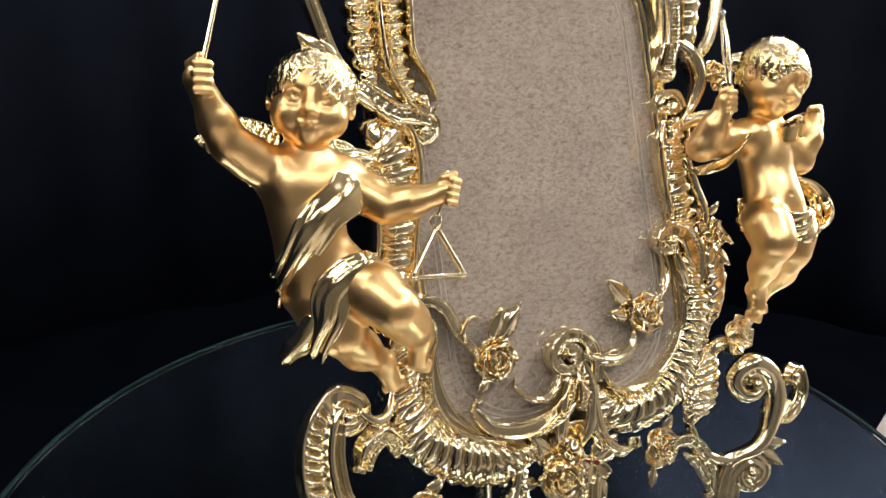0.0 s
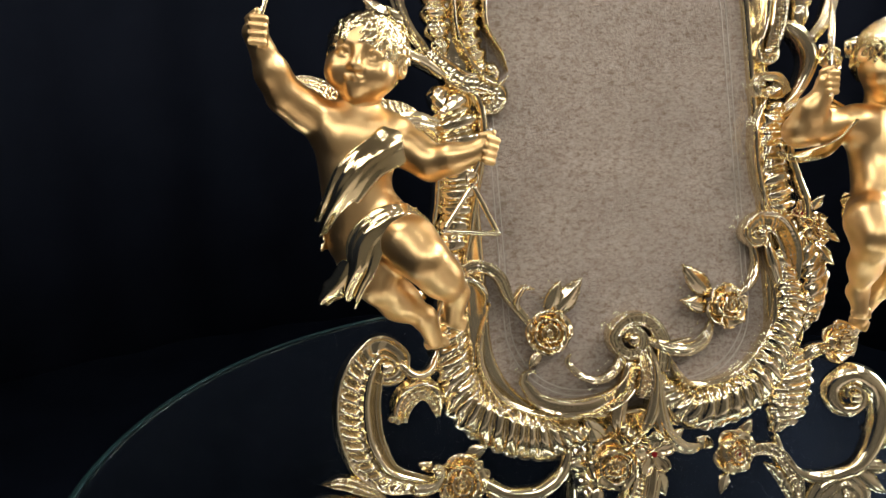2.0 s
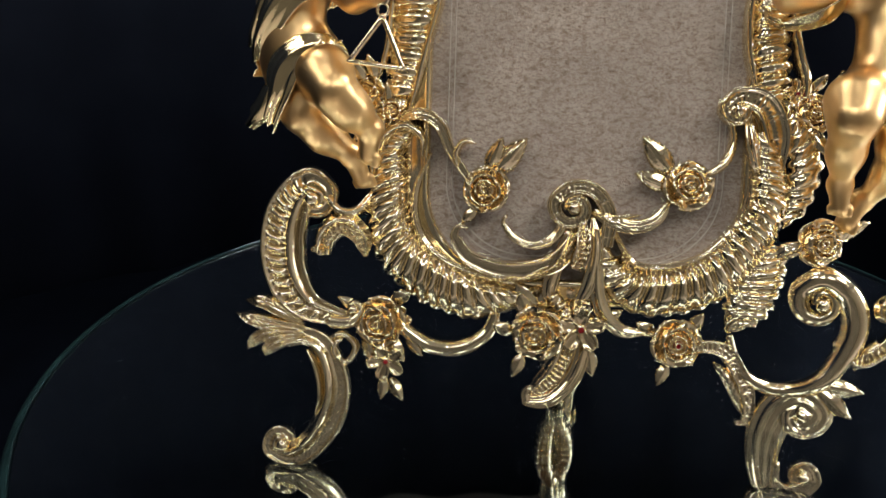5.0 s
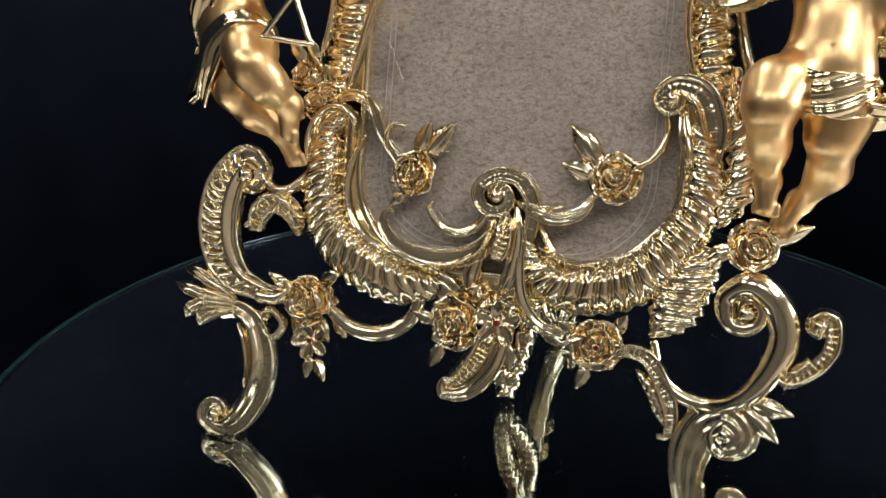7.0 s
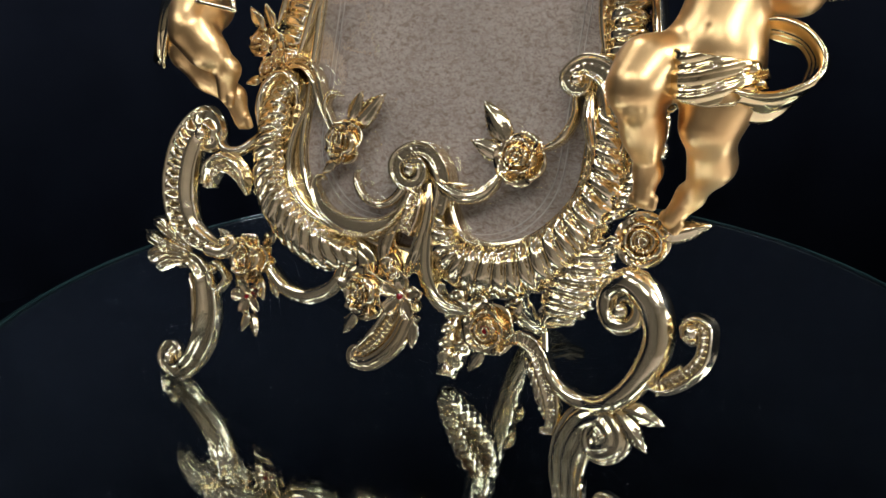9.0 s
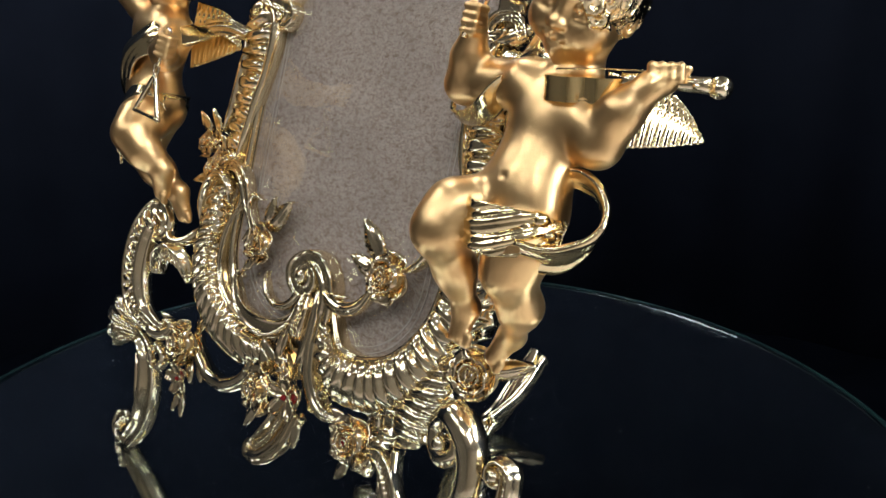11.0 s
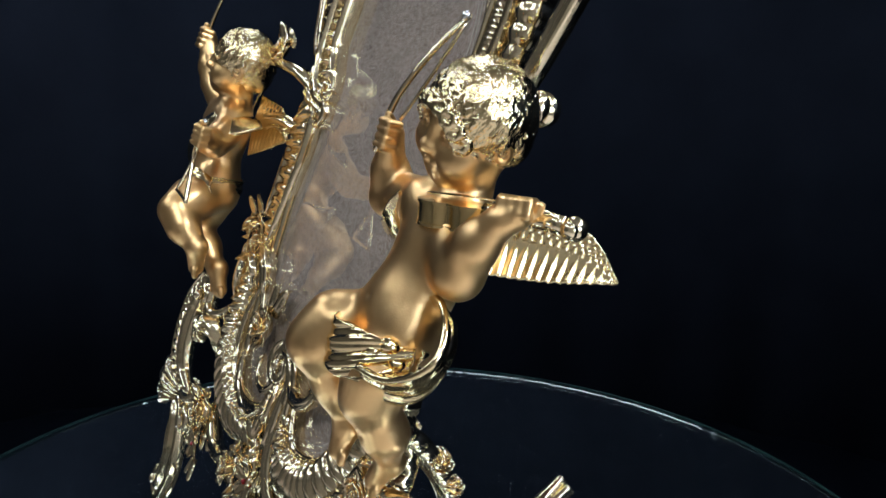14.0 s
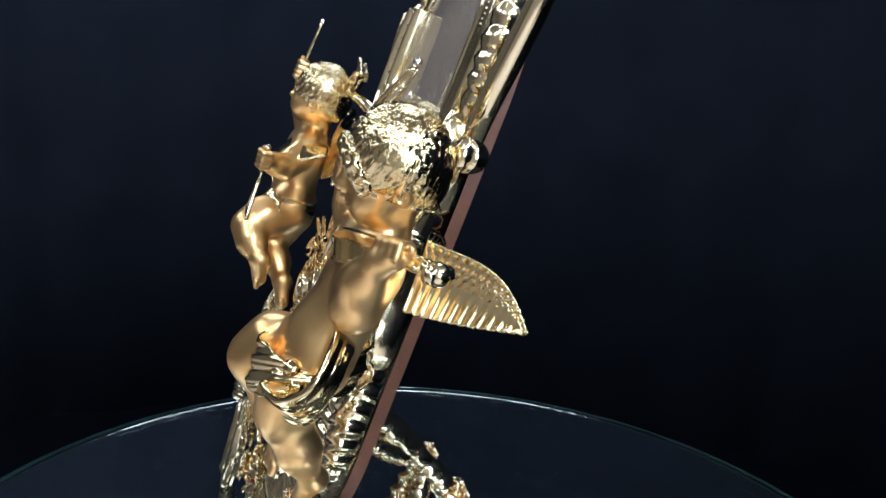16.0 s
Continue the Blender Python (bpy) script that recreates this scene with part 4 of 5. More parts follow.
scroll("strut_leg", [(-3, 114, -90), (-9, 96, -89), (-10, 73, -87), (-9, 47, -82), (-5, 29.5, -77)], (9, 11, 12, 11, 9), 8, gadroon(9, 2, 0.4, 1), GOLD, "", back=-6, scallop=0.16, pitch=9)
scroll("strut_leg", [(0, 112, -94), (4, 94, -95), (3, 71, -92), (0, 47, -84), (-4, 29.5, -78)], (9, 11, 12, 11, 9), 8, gadroon(9, 2, 0.4, 1), GOLD, "", back=-6, scallop=0.16, pitch=9)
scroll("strut_column", [(4, 118, -78), (9, 126, -52), (8, 146, -36), (8, 166, -32)], (12, 16, 16, 12), 8, gadroon(6, 3, 0.55, 2), GOLD, "", back=-6, scallop=0.2, pitch=6)
for c, r in (((2, 104, -116), 9.0), ((-4, 120, -92), 7.5), ((6, 92, -128), 7.0), ((-3, 86, -91), 7.0)):
    rose(c, r, (0.6, 0.7, 0.1), 20)
stud = Geo()
tube(stud, [(143, 294, -12), (147, 294, -9), (150, 293.5, -5)], (5.0, 6.5, 6.6), 12, 20)
ball(stud, (150.5, 293.5, -4.5), 6.6, 20, 10, (0.6, 1, 0.6))
part("stud", stud, GOLD, frame_thing, "polished stud behind the statuette")
knob = Geo()
ball(knob, (-4, 74, -30), 4.2)
ball(knob, (12, 84, -30), 3.0)
part("knob", knob, GOLD_DEEP, frame_thing)


# ---- statuettes: smooth union of rounded bones on a grid ----
class Clay:
    def __init__(self, lo, hi, step):
        self.lo, self.h = np.array(lo, float), step
        self.n = np.ceil((np.array(hi) - lo) / step).astype(int) + 1
        self.f = {"skin": np.full(self.n, 40.0, np.float32), "cloth": np.full(self.n, 40.0, np.float32), "hair": np.full(self.n, 40.0, np.float32)}

    def box(self, lo, hi):
        a = np.clip(((np.array(lo) - self.lo) / self.h).astype(int), 0, self.n - 1)
        b = np.clip(((np.array(hi) - self.lo) / self.h).astype(int) + 2, 1, self.n)
        ax = [self.lo[k] + self.h * np.arange(a[k], b[k]) for k in range(3)]
        return tuple(slice(a[k], b[k]) for k in range(3)), np.meshgrid(*ax, indexing="ij", sparse=True)

    def blend(self, layer, sl, d, k, cut=False):
        f = self.f[layer]
        d = d.astype(np.float32)
        if cut:
            d = -d
            h = np.clip(0.5 - 0.5 * (d - f[sl]) / k, 0, 1)
            f[sl] = d + (f[sl] - d) * h + k * h * (1 - h)
        else:
            h = np.clip(0.5 + 0.5 * (f[sl] - d) / k, 0, 1)
            f[sl] = f[sl] + (d - f[sl]) * h - k * h * (1 - h)

    def bone(self, a, b, ra, rb, k=4.0, layer="skin", wave=None):
        a, b = np.array(a, float), np.array(b, float)
        m = max(ra, rb) + k + 4
        sl, (x, y, z) = self.box(np.minimum(a, b) - m, np.maximum(a, b) + m)
        ba = b - a
        t = np.clip(((x - a[0]) * ba[0] + (y - a[1]) * ba[1] + (z - a[2]) * ba[2]) / (ba @ ba + 1e-9), 0, 1)
        d = np.sqrt((x - a[0] - t * ba[0]) ** 2 + (y - a[1] - t * ba[1]) ** 2 + (z - a[2] - t * ba[2]) ** 2) - (ra + (rb - ra) * t)
        if wave:
            d = d + wave(x, y, z)
        self.blend(layer, sl, d, k)

    def blob(self, c, r, k=4.0, layer="skin", axes=None, cut=False, wave=None):
        c = np.array(c, float)
        r = np.array(r, float) * np.ones(3)
        m = r.max() + k + 4
        sl, (x, y, z) = self.box(c - m, c + m)
        x, y, z = x - c[0], y - c[1], z - c[2]
        e = np.eye(3) if axes is None else np.array(axes, float)
        q = [(x * e[i][0] + y * e[i][1] + z * e[i][2]) for i in range(3)]
        k0 = np.sqrt(sum((q[i] / r[i]) ** 2 for i in range(3))) + 1e-6
        k1 = np.sqrt(sum((q[i] / r[i] ** 2) ** 2 for i in range(3))) + 1e-6
        d = k0 * (k0 - 1) / k1
        if wave:
            d = d + wave(x, y, z)
        self.blend(layer, sl, d, k, cut)

    def limb(self, pts, radii, k=4.0, layer="skin", wave=None):
        for i in range(len(pts) - 1):
            self.bone(pts[i], pts[i + 1], radii[i], radii[i + 1], k, layer, wave)

    def finish(self):
        """Surface nets: vertices (u, v, w), quads, and how far each vertex is cloth or hair."""
        s, c, hr = self.f["skin"], self.f["cloth"], self.f["hair"]
        sh = np.minimum(c, hr)
        k = 0.8
        h = np.clip(0.5 + 0.5 * (s - sh) / k, 0, 1)
        d = s + (sh - s) * h - k * h * (1 - h)
        n = self.n - 1
        neg = d < 0
        corners = [(i, j, l) for i in (0, 1) for j in (0, 1) for l in (0, 1)]
        view = {q: (slice(q[0], q[0] + n[0]), slice(q[1], q[1] + n[1]), slice(q[2], q[2] + n[2])) for q in corners}
        total = sum(neg[view[q]].astype(np.int8) for q in corners)
        ids = np.argwhere((total > 0) & (total < 8))
        index = np.full(n, -1, np.int32)
        index[tuple(ids.T)] = np.arange(len(ids))
        val = {q: d[tuple((ids + q).T)] for q in corners}
        acc, cnt = np.zeros((len(ids), 3)), np.zeros(len(ids))
        for q in corners:
            for axis in range(3):
                if q[axis] == 0:
                    r = list(q)
                    r[axis] = 1
                    a, b = val[q], val[tuple(r)]
                    cross = (a < 0) != (b < 0)
                    t = np.where(cross, a / np.where(np.abs(a - b) < 1e-9, 1, a - b), 0)
                    p = np.tile(np.array(q, float), (len(ids), 1))
                    p[:, axis] += t
                    acc[cross] += p[cross]
                    cnt += cross
        verts = self.lo + self.h * (ids + acc / cnt[:, None])
        quads = []
        for axis in range(3):
            o1, o2 = [(1, 2), (2, 0), (0, 1)][axis]
            lo = [slice(0, n[0]), slice(0, n[1]), slice(0, n[2])]
            hi = list(lo)
            lo[axis], hi[axis] = slice(0, n[axis]), slice(1, n[axis] + 1)
            a, b = neg[tuple(lo)], neg[tuple(hi)]
            e = np.argwhere(a != b)
            e = e[(e[:, o1] > 0) & (e[:, o2] > 0)]
            flip = neg[tuple(e.T)]
            d1, d2 = np.zeros(3, int), np.zeros(3, int)
            d1[o1], d2[o2] = 1, 1
            q = np.stack([index[tuple(p.T)] for p in (e - d1 - d2, e - d2, e, e - d1)], 1)
            q[~flip] = q[~flip][:, ::-1]
            quads.append(q)
        near = tuple(np.round((verts - self.lo) / self.h).astype(int).T)
        polish = np.clip(0.5 + (s[near] - sh[near]) / 1.6, 0, 1)
        hair = np.clip(0.5 + (np.minimum(s, c)[near] - hr[near]) / 1.6, 0, 1)
        return verts, np.concatenate(quads), polish, hair


def statue(name, clay, extra, label, top=None):
    """One mesh: the modelled body and the thin polished sheets (wings, cloth ends) joined on."""
    v, q, polish, hair = clay.finish()
    if top:
        v2, q2, p2, h2 = top.finish()
        q = np.concatenate([q, q2 + len(v)])
        v, polish, hair = np.concatenate([v, v2]), np.concatenate([polish, p2]), np.concatenate([hair, h2])
    ev = np.concatenate(extra.v) if extra.v else np.zeros((0, 3))
    ef = [tuple(i + len(v) for i in f) for f in extra.f]
    me = bpy.data.meshes.new(name)
    me.from_pydata(uvw(np.concatenate([v, ev])).tolist(), [], q.tolist() + ef)
    me.materials.append(STATUE)
    me.polygons.foreach_set("use_smooth", [True] * len(me.polygons))
    for key, values in (("polish", np.concatenate([polish, np.ones(len(ev))])), ("hair", np.concatenate([hair, np.full(len(ev), 0.12)]))):
        at = me.attributes.new(key, "FLOAT", "POINT")
        at.data.foreach_set("value", values.astype(np.float32))
    me.update()
    ob = new(name, me)
    ob.matrix_world = STAND
    return tagged(ob, label, "statuette", "cherub statuettes")


def head(clay, c, face, up, r=21.0, seed=1, opening=0.95, curly=0.0):
    """A round child's head: cheeks, brow, nose, lips, ears and a cap of curls."""
    c = np.array(c, float)
    f = np.array(face, float)
    f /= np.linalg.norm(f)
    u = np.array(up, float)
    u -= f * (u @ f)
    u /= np.linalg.norm(u)
    s = np.cross(u, f)
    at = lambda a, b, d: c + s * a * r + u * b * r + f * d * r
    ax = (s, u, f)
    k = r / 21
    clay.blob(at(0, 0.12, -0.05), (0.86 * r, 0.90 * r, 0.90 * r), 3, axes=ax)
    clay.blob(at(0, -0.42, 0.22), (0.74 * r, 0.56 * r, 0.64 * r), 6, axes=ax)
    for q in (-1, 1):
        clay.blob(at(0.45 * q, -0.40, 0.47), 0.36 * r, 5)
        clay.blob(at(0.36 * q, 0.04, 0.95), (0.25 * r, 0.17 * r, 0.19 * r), 3.0, axes=ax, cut=True)
        clay.blob(at(0.37 * q, 0.04, 0.63), 0.170 * r, 0.6)
        lids = [(0.20, 0.01, 0.75), (0.28, 0.115, 0.785), (0.37, 0.145, 0.785), (0.47, 0.105, 0.745), (0.56, 0.02, 0.66)]
        clay.limb([at(x * q, y, z) for x, y, z in lids], (0.03 * r, 0.04 * r, 0.045 * r, 0.04 * r, 0.03 * r), 0.5)
        clay.limb([at(x * q, y, z) for x, y, z in ((0.20, 0.01, 0.75), (0.29, -0.065, 0.775), (0.43, -0.065, 0.75), (0.56, 0.02, 0.66))], (0.03 * r, 0.035 * r, 0.035 * r, 0.03 * r), 0.5)
        clay.blob(at(0.375 * q, 0.045, 0.815), 0.05 * r, 0.3, cut=True)
        clay.blob(at(0.115 * q, -0.27, 0.88), 0.085 * r, 1.2)
        clay.blob(at(0.90 * q, -0.12, -0.02), (0.10 * r, 0.24 * r, 0.17 * r), 1.5, axes=ax)
        clay.blob(at(0.94 * q, -0.10, 0.04), (0.09 * r, 0.12 * r, 0.09 * r), 1.0, axes=ax, cut=True)
    clay.bone(at(0, 0.08, 0.79), at(0, -0.20, 0.92), 0.06 * r, 0.09 * r, 3.0)
    clay.blob(at(0, -0.24, 0.95), 0.105 * r, 1.8)
    clay.bone(at(-0.19, -0.49, 0.84), at(0.19, -0.49, 0.84), 0.05 * r, 0.05 * r, 1.0)
    clay.blob(at(0, -0.49, 0.90), 0.075 * r, 1.2)
    clay.bone(at(-0.12, -0.635, 0.80), at(0.12, -0.635, 0.80), 0.06 * r, 0.06 * r, 1.4)
    for q in (-1, 1):
        clay.bone(at(0.15 * q, -0.52, 0.87), at(0.27 * q, -0.46, 0.80), 0.045 * r, 0.03 * r, 0.8)
    clay.blob(at(0, -0.80, 0.60), 0.22 * r, 5)
    clay.blob(at(0, 0.20, -0.12), (0.98 * r, 0.92 * r, 0.95 * r), 2, "hair", ax)
    clay.blob(at(0, -0.25, -0.45), (0.78 * r, 0.60 * r, 0.55 * r), 3, "hair", ax)
    face_cut = (at(0, -0.16, 0.86), (0.72 * r * opening, 0.80 * r * opening, 0.66 * r))
    clay.blob(*face_cut, 2, "hair", ax, cut=True)
    rnd = random.Random(seed)
    for i in range(560):
        y = rnd.uniform(-0.75, 1)
        a = rnd.uniform(0, 2 * math.pi)
        rad = math.sqrt(max(0, 1 - y * y))
        p = np.array([rad * math.cos(a), y, rad * math.sin(a)])
        q = (abs(p[0]) * 0.96, 0.2 + p[1] * 0.9, -0.12 + p[2] * 0.93)
        if (q[0] / (0.72 * opening)) ** 2 + ((q[1] + 0.16) / (0.80 * opening)) ** 2 + ((q[2] - 0.86) / 0.70) ** 2 < 1 or q[1] < -0.5:
            continue
        base = at(p[0] * 0.96, q[1], q[2])
        out = (base - c) / np.linalg.norm(base - c)
        crown = u * 0.9 - f * 0.35
        flow = out * (crown @ out) - crown + np.cross(out, crown) * (0.55 + 0.5 * math.sin(5 * a))
        flow -= out * (flow @ out)
        flow /= np.linalg.norm(flow) + 1e-6
        turn = np.cross(out, flow) * rnd.uniform(-0.6, 0.6)
        size = rnd.uniform(0.14, 0.22) * r
        base = base - out * (0.075 * r)
        tip = base + (flow + 0.6 * turn) * size * 2.1
        tip = c + (tip - c) * (np.linalg.norm(base - c) / np.linalg.norm(tip - c) + rnd.uniform(0.0, 0.05))
        clay.bone(base - flow * size * 1.3, base + out * 0.025 * r, size * 0.2, size * 0.34, 0.7, "hair")
        clay.bone(base + out * 0.025 * r, tip, size * 0.34, size * 0.13, 0.7, "hair")
    # ringlets round the brow and temples
    for i in range(int(13 * curly)):
        a = math.radians(-20 + 220 * i / 12)
        x, y = 0.74 * opening * math.cos(a), -0.16 + 0.80 * opening * math.sin(a)
        z = 0.95 * math.sqrt(max(0.02, 1 - (x / 0.98) ** 2 - ((y - 0.2) / 0.92) ** 2)) - 0.10
        o = at(x, y, z)
        out = (o - c) / np.linalg.norm(o - c)
        e1 = np.cross(out, u)
        e1 /= np.linalg.norm(e1) + 1e-6
        e2 = np.cross(out, e1)
        ring = [o + out * 0.03 * r + (e1 * math.cos(q) + e2 * math.sin(q)) * r * (0.15 - 0.016 * q) for q in np.linspace(0, 6.5, 8)]
        clay.limb(ring, np.linspace(0.085, 0.05, 8) * r, 0.5, "hair")


def fist(clay, wrist, c, along, palm, r=5.5):
    """A closed hand: a palm, four bent fingers and a thumb."""
    c, a, p = np.array(c, float), np.array(along, float), np.array(palm, float)
    a /= np.linalg.norm(a)
    p -= a * (p @ a)
    p /= np.linalg.norm(p)
    o = np.cross(a, p)
    clay.bone(wrist, c, r * 0.95, r * 1.0, 3)
    for i in range(4):
        q = c + a * r * (-0.95 + 0.62 * i)
        clay.bone(q + o * r * 0.75 + p * r * 0.1, q + o * r * 0.55 + p * r * 0.95, r * 0.33, r * 0.33, 0.6)
        clay.bone(q + o * r * 0.55 + p * r * 0.95, q - o * r * 0.45 + p * r * 0.95, r * 0.33, r * 0.30, 0.6)
    clay.bone(c + a * r * 1.0 - o * r * 0.5, c + a * r * 1.5 + p * r * 0.8, r * 0.36, r * 0.30, 0.9)


def foot(clay, ankle, toe, r=5.0, up=(0, 0, 1)):
    a, t = np.array(ankle, float), np.array(toe, float)
    d = t - a
    d /= np.linalg.norm(d)
    s = np.cross(d, up)
    s /= np.linalg.norm(s) + 1e-6
    clay.bone(a, t, r, r * 0.8, 3)
    clay.blob(a - d * 1.0 - np.array(up) * 1.5, r * 1.02, 3)
    for i in range(5):
        q = t + s * r * (-0.85 + 0.42 * i)
        clay.bone(q, q + d * r * (0.75 - 0.09 * abs(i - 1)), r * (0.36 if i == 0 else 0.27), r * (0.32 if i == 0 else 0.23), 0.7)


def wing(geo, root_top, root_low, tip, feathers=10, bow=5.0, thick=1.2):
    """A fan of feathers from the shoulder to the tip, ridged, with a scalloped hem."""
    a, b, c = (np.array(p, float) for p in (root_top, root_low, tip))
    n = feathers * 8 + 1
    f = np.linspace(0, 1, n)
    lead = a + (c - a) * f[:, None] + np.cross(c - a, b - a) / np.linalg.norm(np.cross(c - a, b - a)) * 0
    up = (a - b) - (c - a) * ((a - b) @ (c - a)) / ((c - a) @ (c - a))
    up /= np.linalg.norm(up) + 1e-9
    lead = lead + up * (8.0 * np.sin(np.pi * f ** 1.2))[:, None]
    ridge = np.abs(np.sin(np.pi * feathers * f))
    hem = b + (c - b) * f[:, None] - up * (1.5 * np.sin(np.pi * f) + 0.9 * ridge)[:, None]
    nor = np.cross(c - a, b - a)
    nor /= np.linalg.norm(nor)
    g = np.linspace(0, 1, 33)
    grid = lead[:, None] + (hem - lead)[:, None] * g[None, :, None]
    quill = 0.45 * ridge[:, None] * np.clip(g * 4 - 1.8, 0, 1)[None, :]
    barb = 0.10 * np.cos(2 * np.pi * (g[None, :] * 16 + 2.2 * ridge[:, None])) * np.clip(g * 4 - 1.8, 0, 1)[None, :]
    row = np.floor(g * 9)
    scale = np.abs(np.sin(np.pi * (feathers * 1.15 * f[:, None] + 0.5 * row[None, :]))) * (0.35 + 0.65 * (g * 9 - row))[None, :]
    covert = 0.75 * scale * np.clip(2.6 - g * 5, 0, 1)[None, :]
    lift = bow * np.sin(np.pi * g * 0.9)[None, :] * (1 - 0.5 * f[:, None]) + quill + barb + covert
    sheet(geo, grid + nor * lift[..., None], thick)


def folds(amp, axis, pitch, skew=0.0):
    ax = np.array(axis, float)
    ax /= np.linalg.norm(ax)

    def fn(x, y, z):
        q = x * ax[0] + y * ax[1] + z * ax[2]
        return amp * np.sin(2 * np.pi * q / pitch + skew * np.sin(q * 0.25))
    return fn


def cloth(geo, rows, thick=1.3, waves=2.5, amp=1.1, sag=1.5, ragged=2.0, n=44, nb=21, seed=0, wide=1.0, even=0.15, rise=0.0, slant=0.0):
    """A sheet of cloth along rows of (centre, half the width as a vector, outward normal), pleated lengthwise, with a ragged end."""
    q = np.linspace(0, 1, n)
    c, s = spline([r[0] for r in rows], n)
    x = np.linspace(0, 1, len(rows))
    half = np.stack([np.interp(q, x, [r[1][k] for r in rows]) for k in range(3)], 1)
    nor = np.stack([np.interp(q, x, [r[2][k] for r in rows]) for k in range(3)], 1)
    nor /= np.linalg.norm(nor, axis=1)[:, None]
    b = np.linspace(-1, 1, nb)
    half = half * wide
    ph = np.pi * waves * (b[None, :] + slant * (q[:, None] - 0.5)) + 1.9 * np.sin(3.1 * q[:, None] + seed) + seed
    fold = (np.sin(ph) + 0.35 * np.sin(2.7 * ph + 4 * q[:, None])) * (even + (1.2 - even) * q[:, None] ** 3)
    hem = 1 + 0.10 * np.sin(11 * q + seed)
    lift = rise + amp * fold - sag * b[None, :] ** 2
    t = np.gradient(c, axis=0)
    t /= np.linalg.norm(t, axis=1)[:, None]
    end = ragged * np.sin(6.0 * b + seed)[None, :] * np.clip((q[:, None] - 0.8) / 0.2, 0, 1)
    grid = c[:, None] + half[:, None] * (b[None, :] * hem[:, None])[..., None] + nor[:, None] * lift[..., None] + t[:, None] * end[..., None]
    return sheet(geo, grid, thick)


def triangle_cherub():
    c = Clay((-205, 145, -22), (-68, 315, 66), 0.8)
    top = Clay((-162, 255, -6), (-104, 322, 54), 0.5)
    head(top, (-132, 293, 24), (-0.32, -0.10, 0.92), (0.24, 1, 0.10), 20.0, 3, 1.05)
    top.bone((-135, 282, 21), (-138, 262, 19), 9.5, 10.5, 4)
    c.bone((-136, 279, 20), (-138, 262, 19), 9.0, 11.5, 6)
    # trunk
    c.blob((-139, 252, 19), (18, 16, 13), 9)
    c.blob((-150, 261, 19), 10.5, 9)
    c.blob((-124, 257, 21), 10.0, 9)
    c.blob((-142, 235, 20), (16, 19, 14), 11)
    c.blob((-138, 216, 17), (19, 16, 15.5), 11)
    c.blob((-147, 256, 28), (7, 5.5, 3.5), 6)
    c.blob((-132, 254, 29), (7, 5.5, 3.5), 6)
    # raised arm
    c.limb([(-153, 264, 19), (-163, 271, 23), (-171, 277, 27)], (9.4, 8.6, 7.8), 6)
    c.limb([(-171, 277, 27), (-176, 287, 31), (-179, 295, 34)], (7.9, 7.3, 5.4), 5)
    fist(c, (-179, 296, 34), (-182, 304, 36), (0.12, 0.95, 0.0), (0.2, 0.0, 1), 5.7)
    # arm that holds the triangle
    c.limb([(-120, 255, 22), (-113, 247, 28), (-107, 241, 33)], (8.9, 8.1, 7.4), 6)
    c.limb([(-107, 241, 33), (-98, 242, 40), (-91, 243, 44)], (7.5, 6.6, 4.8), 5)
    fist(c, (-91, 243, 44), (-85, 245, 46), (0.3, 0.95, 0.1), (0.55, -0.1, 0.8), 5.2)
    # legs
    c.limb([(-129, 212, 19), (-120, 204, 33), (-114, 196, 41)], (14, 12.4, 10), 7)
    c.limb([(-114, 196, 41), (-107, 188, 36), (-100, 181, 29)], (9.8, 9.0, 6.2), 6)
    foot(c, (-99.5, 179, 28), (-101, 167.5, 24), 5.8, (-0.3, 0.2, 0.93))
    c.limb([(-143, 208, 13), (-139, 196, 19), (-134, 187, 22)], (13.5, 11.6, 9.2), 7)
    c.limb([(-134, 187, 22), (-125, 177.5, 15), (-114, 169, 9)], (9.4, 8.8, 6.0), 6)
    foot(c, (-112, 167, 8), (-107.5, 155.5, 4), 5.6, (-0.3, 0.2, 0.93))
    extra = Geo()
    # cloth over the shoulder and down across the chest; loin cloth with a flying end
    cloth(extra, [((-113, 262, 10), (8, -1, 0), (0.1, 1, 0.1)), ((-114, 258, 26), (8, -5, 1), (0.3, 0.6, 0.7)), ((-125, 250, 35.5), (4.5, -6.5, 0.5), (0, 0.1, 1)),
                  ((-138, 242, 37.5), (2.8, -5.2, 0.5), (0, 0, 1)), ((-148, 232, 35), (3.2, -4.6, -0.5), (-0.35, 0, 1)), ((-156, 221, 27.5), (2.0, -5.0, -1), (-0.6, -0.1, 0.8)),
                  ((-159, 215, 20), (2, -4.5, -2), (-0.8, -0.1, 0.6))], 1.5, 1.7, 1.1, 2.6, 2.2, 60, 27, 0.4, 1.5, 0.1, 0.8)
    cloth(extra, [((-112, 216, 26), (-1.5, 3, 0), (0.4, 0.1, 1)), ((-122, 219, 35.5), (-1, 4.2, 0), (0.1, 0.2, 1)), ((-133, 214, 36.5), (-5, 5, -1), (0, 0.1, 1)),
                  ((-140, 206, 35), (-7.5, 2, -2), (-0.1, 0, 1)), ((-143, 196, 33.5), (-7, 0.5, -2), (-0.2, 0, 1)), ((-147, 189, 29.5), (-5.5, 2.5, -2), (-0.3, -0.2, 1)),
                  ((-150, 183, 26), (-3, 4, -1), (-0.3, -0.3, 1))], 1.5, 1.7, 1.4, 1.8, 2.5, 60, 27, 2.1, 1.15, 0.1, 0.8)
